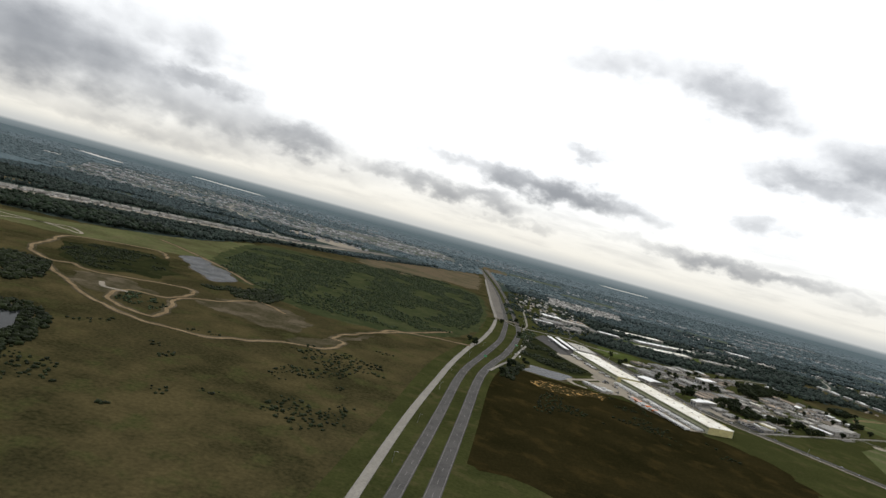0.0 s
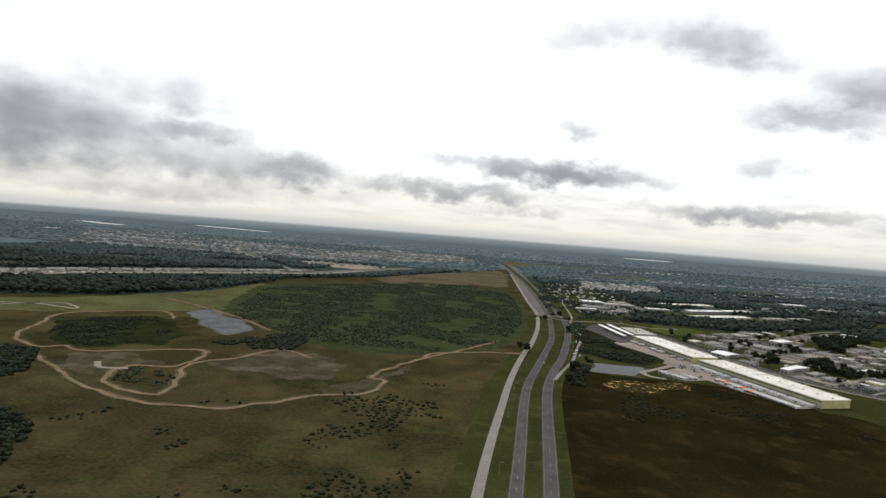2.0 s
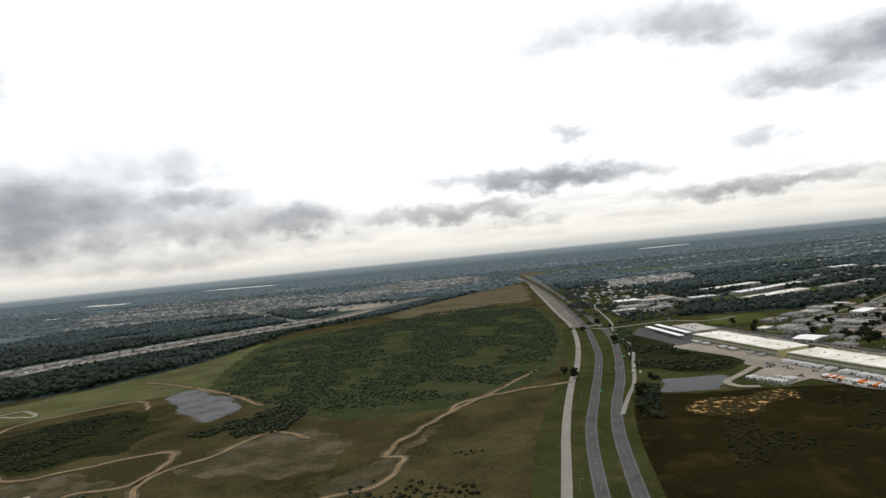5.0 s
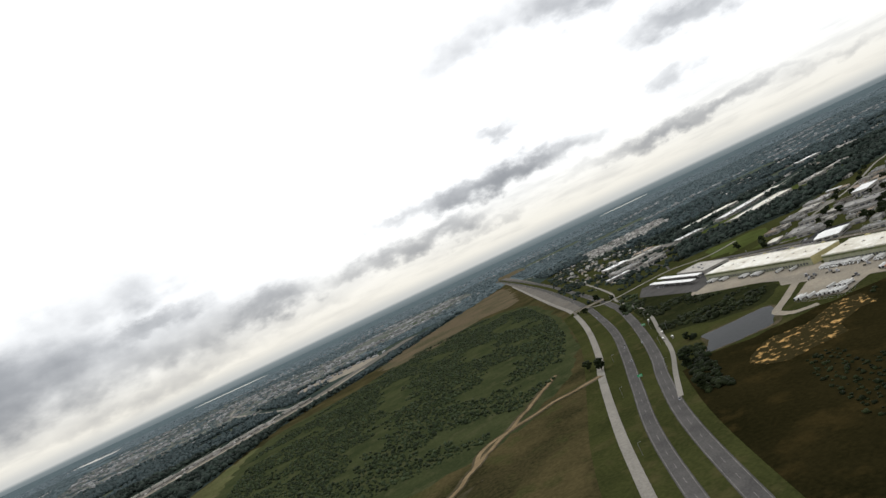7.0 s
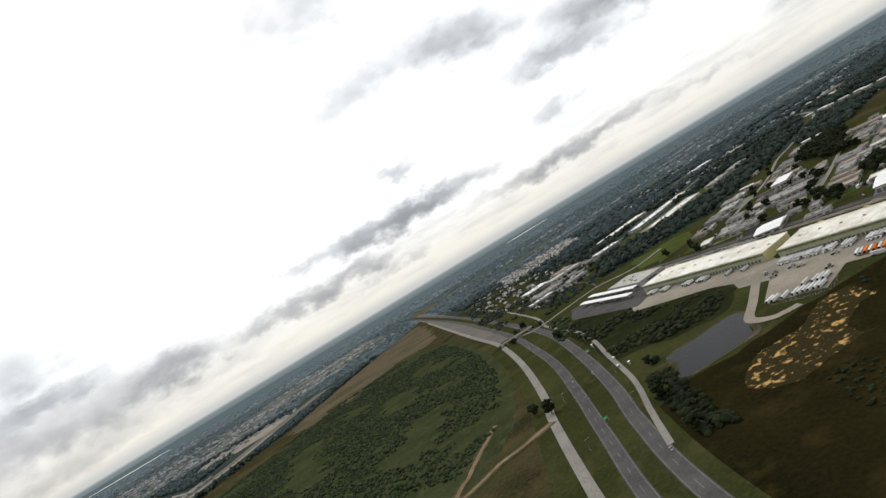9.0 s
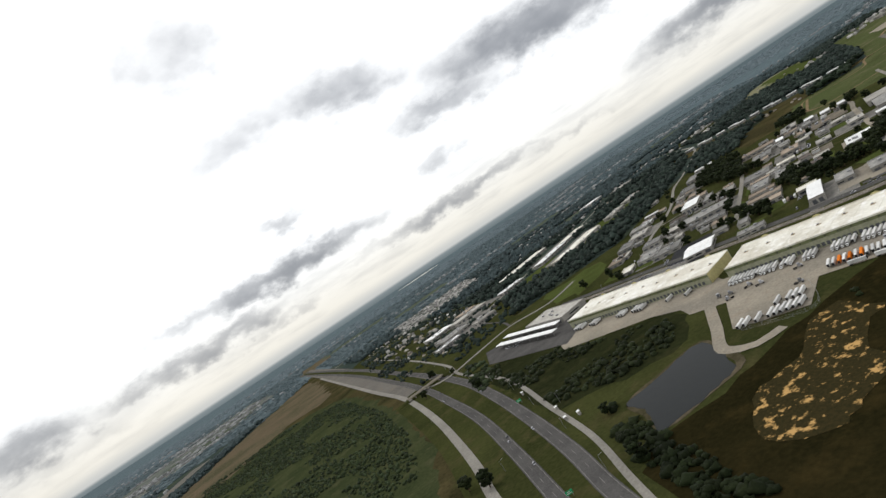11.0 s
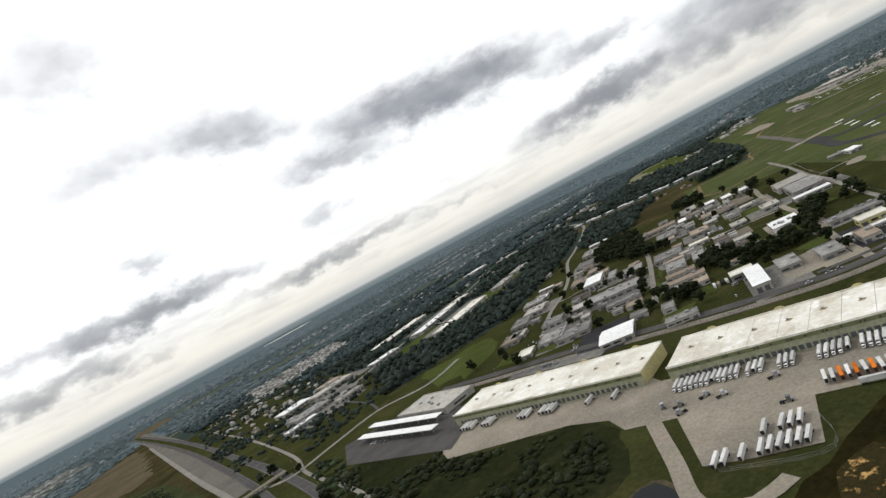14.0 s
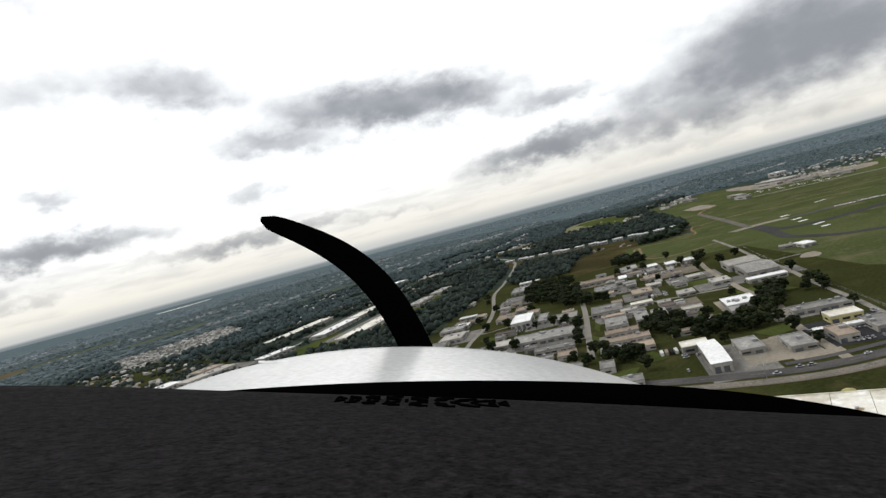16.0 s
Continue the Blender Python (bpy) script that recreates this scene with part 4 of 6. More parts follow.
flat_building(545, 686, 9, 30, 4, R, "greyroof", "wall", "weathered shed among trees", 3, 1, SHEDS)
flat_building(366, 720, 16, 20, 4, R, "paleroof", "wall", "pale shed by the estate street", 4, 2, SHEDS)
flat_building(397, 740, 9, 9, 4, R, "brightroof", "wall", "small bright roof by the estate street", 2, 0, SHEDS)
flat_building(281, 646, 9, 14, 3.6, R, "whiteroof", "wall", "white shed before a green field", 2, 0, SHEDS)
flat_building(300, 640, 16, 22, 3.8, R, "greyroof", "wall", "dull grey shed in a fenced lot", 3, 2, SHEDS)
flat_building(310, 690, 12, 20, 4, R, "tanroof", "wall", "tan shed by the wood", 3, 1, SHEDS)
flat_building(328, 665, 14, 16, 4, R, "greyroof", "wall", "grey shed by the estate street", 3, 2, SHEDS)
flat_building(343, 713, 13, 24, 4, R, "greyroof", "wall", "grey shed against the wood edge", 3, 2, SHEDS)
flat_building(316, 689, 11, 14, 4, R, "paleroof", "wall", "pale shed against the wood edge", 3, 1, SHEDS)
flat_building(388, 742, 18, 16, 4, R, "greyroof", "wall", "long grey shed by the wood", 4, 2, SHEDS)
flat_building(289, 543, 15, 8, 3.6, R, "greyroof", "wall", "low grey shed beside the railway road", 4, 2, SHEDS)
flat_building(423, 760, 14, 5, 3.6, R, "brightroof", "wall", "white canopy by the wood", 3, 0, SHEDS)
flat_building(554, 686, 9, 22, 4, R, "paleroof", "wall", "pale shed among yard trees", 3, 1, SHEDS)
flat_building(511, 670, 6, 9, 4, R, "brightroof", "wall", "small white domed store", 2, 0, SHEDS, gable=1.6)
flat_building(549, 664, 8, 12, 4, R, "brightroof", "wall", "small bright white shed", 2, 0, SHEDS)
flat_building(549, 648, 8, 13, 4, R, "brightroof", "wall", "small bright white shed", 2, 0, SHEDS)
flat_building(556, 636, 8, 13, 4, R, "brightroof", "wall", "small bright white shed", 2, 0, SHEDS)
flat_building(465, 601, 8, 9, 3.6, R, "greyroof", "wall", "small grey yard shed", 2, 1, SHEDS)
flat_building(476, 808, 7, 12, 4, R, "paleroof", "wall", "small pale shed by the wood", 2, 0, SHEDS)
flat_building(514, 778, 16, 30, 4.5, R, "greyroof", "wall", "broad grey shed by the wood", 4, 4, SHEDS)
flat_building(552, 798, 20, 7, 4, R, "brightroof", "wall", "long white roof by the wood", 4, 0, SHEDS)
flat_building(354, 549, 10, 5, 3.4, R, "tanroof", "wall", "small tan shed before trees", 2, 0, SHEDS)
flat_building(300, 622, 20, 18, 3.6, R, "greyroof", "wall", "flat grey shed in a wide lot", 3, 3, SHEDS)
flat_building(438, 585, 10, 12, 3.6, R, "paleroof", "wall", "pale shed in a gravel yard", 2, 1, SHEDS)
flat_building(500, 640, 10, 16, 3.6, R, "tanroof", "wall", "tan shed among parked vehicles", 3, 1, SHEDS)
flat_building(530, 655, 7, 16, 3.6, R, "greyroof", "wall", "narrow grey yard shed", 2, 1, SHEDS)
for k in range(14):
    f = k / 13
    flat_building(758 + 60 * f + 6 * math.sin(k * 2.1), 998 - 226 * f, 13, 7, 5, -72 + 10 * math.sin(k), "brightroof", "wall", "white-roofed apartment block beside the wood", 3, 0, "apartment blocks", name="apartment_block")
clear([(690, 1000), (785, 1010), (835, 765), (760, 745)])
clear([(587, 866), (660, 816), (640, 770), (578, 772), (545, 800)], False)
flat_building(559, 563, 7, 12, 3.2, 20, "paleroof", "wall", "small airfield equipment hut", 2, 1)
flat_building(556, 551, 8, 14, 4.0, -50, "brightroof", "wall", "small airfield equipment hut", 2, 0)
STORES = "distant stores"
for bx, by, bw, bd, br, bl in ((434, 1054, 108, 20, 22, "whiteroof"), (430, 968, 76, 16, 27, "brightroof"), (496, 1004, 62, 16, 27, "whiteroof"), (426, 899, 105, 20, 25, "whiteroof"), (343, 941, 36, 14, 8, "brightroof"), (575, 955, 40, 14, 25, "paleroof"), (520, 930, 44, 14, 25, "paleroof"),
                               (725, 1235, 50, 20, 10, "brightroof"), (735, 1150, 46, 18, 10, "paleroof"), (288, 968, 50, 22, 8, "paleroof"), (250, 985, 34, 24, 8, "brightroof"), (300, 1000, 26, 20, 8, "tanroof"), (236, 905, 36, 26, 8, "greyroof"),
                               (215, 870, 30, 9, 8, "brightroof"), (262, 868, 26, 12, 8, "paleroof")):
    flat_building(bx, by, bw, bd, 6, br, bl, "wall", "long pale-roofed store far off among trees", 7, 6, STORES, name="store_building")
    clear([(bx - bw / 2 - 8, by - bd - 10), (bx + bw / 2 + 8, by - bd - 10), (bx + bw / 2 + 8, by + bd + 10), (bx - bw / 2 - 8, by + bd + 10)])
for bx, by, bw, bd, br in ((1294, 796, 34, 70, -30), (1226, 792, 14, 56, -25), (1190, 728, 14, 52, -20), (1158, 668, 12, 44, -15), (1122, 806, 10, 40, -40), (1062, 774, 9, 34, -40), (1262, 950, 12, 56, -42), (1344, 1085, 14, 60, -42)):
    flat_building(bx, by, bw, bd, 7, br, "paleroof", "wall", "pale terminal building across the airfield", 6, 3, "airport buildings", name="airport_building")
flat_building(1470, 850, 22, 30, 13, -40, "brightroof", "wall", "tall pale terminal block beyond the apron", 4, 4, "airport buildings", name="airport_building")


# ---- lots ----
def lot(x, y, w, d, rot, material, label):
    c, s = math.cos(radians(rot)), math.sin(radians(rot))
    pts = [(x + a * w / 2 * c - b * d / 2 * s, y + a * w / 2 * s + b * d / 2 * c) for a, b in ((-1, -1), (1, -1), (1, 1), (-1, 1))]
    return slab("parking_lot", pts, material, label, 0.14, "parking lot")


for a in ((317, 511, 24, 44, R, "lotgrey"), (327, 505, 15, 30, R, "concrete"), (335, 492, 17, 34, R, "concrete"), (352, 479, 34, 36, R, "newtar"), (384, 505, 30, 24, R, "lotgrey"), (345, 575, 24, 40, R, "lotgrey"), (405, 612, 30, 40, R, "lotgrey"),
          (357, 632, 46, 34, R, "lotgrey"), (397, 662, 26, 36, R, "lotgrey"), (285, 590, 26, 48, R, "newtar"), (300, 636, 24, 40, R, "lotgrey"), (329, 662, 22, 28, R, "lotgrey"), (370, 716, 22, 34, R, "lotgrey"), (472, 657, 26, 34, R, "lotgrey"),
          (449, 621, 24, 28, R, "lotgrey"), (507, 696, 48, 24, R, "gravel"), (469, 748, 28, 36, R, "lotgrey"), (490, 604, 34, 26, R, "lotgrey"), (519, 630, 30, 36, R, "gravel"), (543, 670, 30, 40, R, "lotgrey"), (468, 560, 60, 26, R, "lotgrey"),
          (406, 540, 24, 30, R, "concrete"), (262, 605, 10, 60, WROT - 90, "lotgrey"), (416, 577, 18, 22, R, "gravel"), (240, 880, 60, 60, 8, "lotgrey"), (262, 930, 70, 60, 8, "lotgrey"), (300, 970, 60, 50, 8, "lotgrey"), (470, 1020, 140, 20, 25, "lotgrey"), (440, 934, 130, 24, 25, "lotgrey")):
    lot(*a, "worn parking lot of an estate business")

# airfield pavements
for pts, w, mt, lab in (([(703, 635), (666, 603), (667, 577), (686, 556), (718, 534), (800, 480), (900, 415)], 12, "runway", "dark asphalt runway"), ([(733, 614), (742, 596), (756, 581), (770, 565), (781, 545), (810, 480), (850, 380)], 10, "asphalt", "grey asphalt runway"),
                        ([(703, 635), (654, 604), (613, 579), (595, 554), (586, 534), (587, 511), (580, 440)], 9, "runway", "dark curved taxiway"), ([(693, 653), (710, 643), (723, 631), (733, 614)], 13, "concrete", "concrete pad at the runway end"),
                        ([(944, 793), (823, 714), (710, 643)], 7, "worn", "worn taxiway across the grass"), ([(927, 778), (947, 747), (957, 714), (976, 684), (986, 653), (1003, 625), (1024, 588), (1080, 480)], 7, "tan", "worn tan strip across the airfield"),
                        ([(829, 717), (846, 696), (852, 660), (880, 600)], 3, "dirt", "thin worn line in the grass"), ([(1040, 806), (985, 806), (944, 793)], 5, "dirt", "worn path across the airfield"), ([(780, 740), (850, 700), (920, 620), (1000, 500)], 2.5, "dirt", "thin worn line in the grass"),
                        ([(870, 748), (900, 700), (935, 640), (990, 540)], 4, "tan", "faint worn strip in the grass"), ([(689, 752), (640, 722), (604, 697), (602, 668), (640, 645)], 3, "dirt", "sandy loop round a rough field"),
                        ([(1060, 760), (1080, 700), (1095, 640), (1130, 540)], 9, "hway", "pale taxiway far across the airfield")):
    ob, line = street("taxiway", pts, w, 0.15, M[mt], lab, edge=False, centre="")
    clear_line(line, w)
for x, y, turn, w in ((752, 623, -38, 9), (713, 601, -38, 9), (693, 590, -38, 8), (660, 569, -38, 9), (764, 573, -65, 18), (776, 556, -65, 18), (781, 540, -65, 14), (834, 612, -30, 14), (640, 559, -38, 6)):
    tagged(boxpart("runway_marking", None, M["stripe"], x, y, 0.1, w, 3.6 if w < 10 else 2.0, 0.15, rot=turn), "white painted runway marking", "marking", "runway markings")
field("terminal_apron", [(1331, 902), (1200, 800), (1180, 770), (1205, 737), (1190, 640), (1270, 640), (1314, 698), (1342, 753), (1320, 811), (1382, 910)], 0.13, "concrete", "wide worn concrete apron before the terminal", "apron", ragged=3)
field("gravel_pad", [(513, 542), (524, 545), (531, 539), (522, 533), (511, 532)], 0.12, "concrete", "pale gravel pad on the airfield", ragged=1, step=3)
field("sandy_patch", [(1072, 872), (1107, 863), (1039, 807), (1018, 812), (1028, 839)], 0.12, "concrete", "bare pale patch on the airfield", ragged=4)


# ---- houses ----
def house(m, w, d, h, roofm, label):
    e = thing("house", label, "house", "houses among the trees", m)
    bm = bmesh.new()
    t = 0.2
    for a in ((0, -d / 2 + t / 2, 0, w, t, h), (0, d / 2 - t / 2, 0, w, t, h), (-w / 2 + t / 2, 0, 0, t, d - 2 * t, h), (w / 2 - t / 2, 0, 0, t, d - 2 * t, h)):
        box(bm, *a)
    part("wall", bm, M["plaster"], e)
    bm = bmesh.new()
    o, r = 0.5, d * 0.28
    vs = [bm.verts.new(p) for p in ((-w / 2 - o, -d / 2 - o, h), (w / 2 + o, -d / 2 - o, h), (w / 2 + o, d / 2 + o, h), (-w / 2 - o, d / 2 + o, h), (-w / 2 + d * 0.3, 0, h + r), (w / 2 - d * 0.3, 0, h + r))]
    for f in ((0, 1, 5, 4), (1, 2, 5), (2, 3, 4, 5), (3, 0, 4), (3, 2, 1, 0)):
        bm.faces.new([vs[i] for i in f])
    part("roof", bm, M[roofm], e)
    boxpart("door", e, M["door"], 0, -d / 2 - 0.03, 0, 0.9, 0.1, 1.8)
    for s in (-1, 1):
        boxpart("window", e, M["glass"], s * w * 0.3, -d / 2 - 0.03, 0.7, 1.4, 0.1, 0.9)
    return e


HS = Matrix.Diagonal((0.62, 0.62, 0.62, 1))
PROTO = [house(pose(214, 1010, 0, 0, 0, 10) @ HS, 11, 7, 2.4, "shingle", "single-storey house with hipped shingle roof"),
         house(pose(226, 1060, 0, 0, 0, 95) @ HS, 9, 6.5, 2.4, "paleroof", "small house with pale hipped roof"),
         house(pose(236, 1110, 0, 0, 0, 10) @ HS, 14, 8, 2.5, "tanroof", "long low house with tan hipped roof")]


def settle(poly, count, seed, plot=11):
    r, xs, ys, done = random.Random(seed), [p[0] for p in poly], [p[1] for p in poly], 0
    for _ in range(count * 12):
        x, y = r.uniform(min(xs), max(xs)), r.uniform(min(ys), max(ys))
        if done < count and inside(np.array([x]), np.array([y]), poly)[0]:
            copy_thing(r.choice(PROTO), pose(x, y, 0, 0, 0, r.choice((10, 100, 33, -57)) + r.uniform(-6, 6)) @ HS)
            clear([(x - plot, y - plot), (x + plot, y - plot), (x + plot, y + plot), (x - plot, y + plot)])
            done += 1


settle([(200, 840), (260, 1040), (300, 1400), (260, 1500), (215, 1200)], 34, 1, 7)
settle([(690, 930), (720, 960), (745, 800), (720, 780)], 18, 5, 6)
settle([(700, 900), (800, 1400), (1300, 1500), (1400, 1100), (900, 840)], 18, 6, 8)
settle([(560, 880), (480, 930), (600, 1350), (760, 1300)], 18, 8, 8)
settle([(250, 1020), (300, 1200), (440, 1250), (400, 1080)], 20, 9, 8)
settle([(-700, 1400), (-800, 1700), (-500, 1800), (-300, 1600), (-420, 1500)], 12, 3, 6)


def far_roofs(name, poly, count, seed, label, plot=9, size=1.0, tall=2.6, clumps=0, material="farroof"):
    """Houses too far off to tell apart, joined: a walled block with a hipped roof each; clumps: they gather along that many streets."""
    r, xs, ys = random.Random(seed), [p[0] for p in poly], [p[1] for p in poly]
    V, F, k = [], [], 0
    hubs = [(r.uniform(min(xs), max(xs)), r.uniform(min(ys), max(ys)), r.uniform(-0.35, 0.35)) for _ in range(clumps)]
    while k < count:
        x, y = r.uniform(min(xs), max(xs)), r.uniform(min(ys), max(ys))
        if clumps:
            hx, hy, turn = r.choice(hubs)
            along, across = r.gauss(0, 85), r.choice((-14, 0, 14)) + r.gauss(0, 4)
            x, y = hx + along * math.cos(turn) - across * math.sin(turn), hy + along * math.sin(turn) + across * math.cos(turn)
        if not inside(np.array([x]), np.array([y]), poly)[0]:
            if clumps and r.random() < 0.02:
                hubs.append((r.uniform(min(xs), max(xs)), r.uniform(min(ys), max(ys)), r.uniform(-0.35, 0.35)))
            continue
        w, d, h, a = size * r.uniform(3.0, 7.5), size * r.uniform(2.2, 3.6), tall, radians(r.choice((10, 100, 33)))
        c, s, n = math.cos(a), math.sin(a), len(V)
        for px, py, pz in ((-w, -d, 0), (w, -d, 0), (w, d, 0), (-w, d, 0), (-w, -d, h), (w, -d, h), (w, d, h), (-w, d, h), (-w + d, 0, h + d * 0.4), (w - d, 0, h + d * 0.4)):
            V.append((x + px * c - py * s, y + px * s + py * c, pz))
        F += [tuple(n + i for i in f) for f in ((0, 1, 5, 4), (1, 2, 6, 5), (2, 3, 7, 6), (3, 0, 4, 7), (4, 5, 9, 8), (5, 6, 9), (6, 7, 8, 9), (7, 4, 8))]
        clear([(x - plot, y - plot), (x + plot, y - plot), (x + plot, y + plot), (x - plot, y + plot)])
        k += 1
    me = bpy.data.meshes.new(name)
    me.from_pydata(V, [], F)
    me.materials.append(M[material])
    return tagged(new(name, me), label, "houses", kind="stuff")


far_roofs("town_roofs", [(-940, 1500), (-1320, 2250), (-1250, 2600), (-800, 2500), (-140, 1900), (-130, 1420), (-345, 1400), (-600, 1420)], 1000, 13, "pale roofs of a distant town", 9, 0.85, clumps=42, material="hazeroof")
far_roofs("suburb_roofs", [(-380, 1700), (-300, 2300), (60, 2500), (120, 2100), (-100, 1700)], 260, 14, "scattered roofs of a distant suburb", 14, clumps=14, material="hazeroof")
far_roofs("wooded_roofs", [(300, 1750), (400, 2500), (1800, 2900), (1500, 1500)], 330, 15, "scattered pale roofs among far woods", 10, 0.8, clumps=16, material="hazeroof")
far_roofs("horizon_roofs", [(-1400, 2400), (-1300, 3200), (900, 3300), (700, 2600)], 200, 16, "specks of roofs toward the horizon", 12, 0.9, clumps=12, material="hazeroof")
far_roofs("mobile_home_park", [(300, 1290), (345, 1500), (540, 1520), (490, 1320), (400, 1255)], 420, 24, "packed pale roofs of a mobile home park", 7, 0.5, 1.6)
far_roofs("village_roofs", [(800, 1060), (840, 1230), (1150, 1330), (1330, 1330), (1040, 1150)], 130, 25, "pale roofs of a village in the woods", 7, 0.62, 2.2, clumps=7)
far_roofs("lane_roofs", [(600, 1250), (640, 1480), (1100, 1650), (1050, 1480), (780, 1330)], 120, 26, "pale roofs along lanes in the woods", 8, 0.6, 2.0, clumps=6)
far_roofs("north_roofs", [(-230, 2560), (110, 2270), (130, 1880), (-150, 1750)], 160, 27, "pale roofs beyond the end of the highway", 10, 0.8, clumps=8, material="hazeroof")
far_roofs("field_roofs", [(420, 1080), (500, 1500), (900, 1500), (820, 1120)], 110, 18, "scattered pale roofs behind the stores", 7, 0.7)
far_roofs("roadside_roofs", [(180, 820), (260, 1500), (420, 1480), (300, 900)], 70, 19, "pale roofs along the highway", 6, 0.6)
far_roofs("wood_edge_roofs", [(760, 860), (1100, 1500), (1500, 1500), (1400, 1000), (1000, 860)], 130, 20, "pale roofs scattered in woods", 8, 0.75, clumps=7)
far_roofs("motorway_sheds", [(-640, 800), (-590, 860), (-410, 1060), (-300, 1130), (-290, 1100), (-380, 1000), (-500, 860), (-560, 790)], 150, 22, "pale sheds and stacked goods beside the motorway", 6, 0.55, 1.0)
far_roofs("terminal_sheds", [(1215, 680), (1330, 860), (1660, 800), (1640, 690), (1300, 620)], 150, 23, "pale sheds and car parks behind the terminal", 9, 0.6, 1.6)
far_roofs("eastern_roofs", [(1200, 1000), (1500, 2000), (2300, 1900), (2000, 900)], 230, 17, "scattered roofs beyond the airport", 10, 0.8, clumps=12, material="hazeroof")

for pts in ([(388, 618), (381, 611), (366, 602), (372, 610)], [(362, 606), (358, 598), (344, 588), (346, 597)], [(340, 592), (338, 585), (326, 578), (326, 586)], [(394, 574), (412, 571), (400, 556), (370, 541), (366, 549)],
            [(352, 517), (366, 508), (357, 499), (346, 506)], [(384, 550), (400, 534), (392, 521), (370, 538)], [(360, 690), (368, 684), (360, 662), (352, 672)], [(430, 556), (442, 546), (430, 520), (418, 530)], [(318, 560), (330, 552), (322, 540), (312, 548)],
            [(300, 560), (310, 548), (300, 545), (292, 556)], [(270, 665), (284, 672), (296, 630), (284, 625)], [(455, 600), (470, 612), (480, 590), (466, 580)]):
    tagged(sheet("lawn_plot", pts, 0.16, M["lawn"], False, 0.8), "small bright mown lawn between lots", "lawn", kind="structure")

# clearings and roads in the woods behind the estate
for nm, pts, mt in (("wood_clearing", [(330, 880), (350, 930), (420, 950), (400, 890)], "lawn"), ("wood_clearing", [(620, 1180), (640, 1260), (760, 1290), (740, 1200)], "clearing"), ("wood_clearing", [(880, 1100), (900, 1180), (1010, 1200), (990, 1110)], "grass"),
                    ("wood_clearing", [(300, 1250), (320, 1330), (420, 1350), (400, 1270)], "clearing"), ("wood_clearing", [(700, 1500), (720, 1600), (900, 1640), (880, 1520)], "clearing"), ("wood_clearing", [(960, 1350), (980, 1420), (1120, 1440), (1090, 1360)], "clearing"),
                    ("wood_clearing", [(430, 1750), (450, 1850), (640, 1900), (620, 1780)], "clearing"), ("wood_clearing", [(-700, 1150), (-650, 1230), (-560, 1240), (-600, 1160)], "clearing"), ("wood_clearing", [(-520, 1240), (-480, 1330), (-380, 1350), (-420, 1260)], "clearing"),
                    ("wood_clearing", [(1200, 1500), (1230, 1600), (1420, 1640), (1380, 1520)], "clearing"), ("wood_clearing", [(-200, 1900), (-160, 2050), (60, 2080), (20, 1930)], "clearing"), ("wood_clearing", [(300, 2150), (340, 2300), (560, 2330), (520, 2180)], "clearing")):
    field(nm, pts, 0.1, mt, "open clearing among woods", ragged=6, step=10)
for pts, w in (([(420, 960), (560, 1060), (760, 1180), (1000, 1260), (1300, 1400)], 3), ([(222, 1300), (330, 1290), (520, 1330), (760, 1420), (1100, 1600)], 6), ([(745, 977), (830, 1080), (900, 1250), (940, 1500)], 5), ([(262, 900), (420, 985), (640, 1060), (800, 1060)], 5),
               ([(200, 1560), (420, 1640), (800, 1760), (1300, 1900)], 8), ([(-263, 1140), (-420, 1400), (-600, 1750), (-700, 2200)], 8), ([(-1000, 1600), (-500, 1620), (-100, 1800), (200, 1900)], 8)):
    ob, line = street("forest_road", pts, w, 0.12, M["hway"], "pale road cut through the woods", edge=False, centre="", step=10)
    clear_line(line, w + 12)


def thin(poly, keep, seed):
    """Leaves only some of the trees standing."""
    m = inside(gx, gy, poly) & (np.random.default_rng(seed).random(gx.shape) > keep)
    open_land[m] = True


thin([(-940, 1440), (-1320, 2250), (-1250, 2600), (-800, 2600), (-200, 2100), (-250, 1560), (-520, 1380)], 0.3, 1)
thin([(-380, 1650), (-350, 2500), (160, 2600), (180, 1900), (-100, 1600)], 0.5, 2)
thin([(300, 1500), (400, 2600), (1800, 2900), (1500, 1500)], 0.75, 3)
thin([(180, 820), (260, 1500), (460, 1480), (330, 900)], 0.6, 4)
thin([(760, 860), (1100, 1500), (1500, 1500), (1400, 1000), (1000, 860)], 0.8, 5)
thin([(-1500, 2400), (-1400, 3300), (1000, 3400), (900, 2600)], 0.7, 6)

# ---- trees and woods ----
LUMPS1 = [lump(2, k, 0.8, 0.75) for k in range(8)]
LUMPS00 = [lump(1, 30 + k, 0.85, 0.8) for k in range(8)]
LUMPS0 = [lump(1, 20 + k, 0.2, 0.8) for k in range(6)]
rng = np.random.default_rng(5)

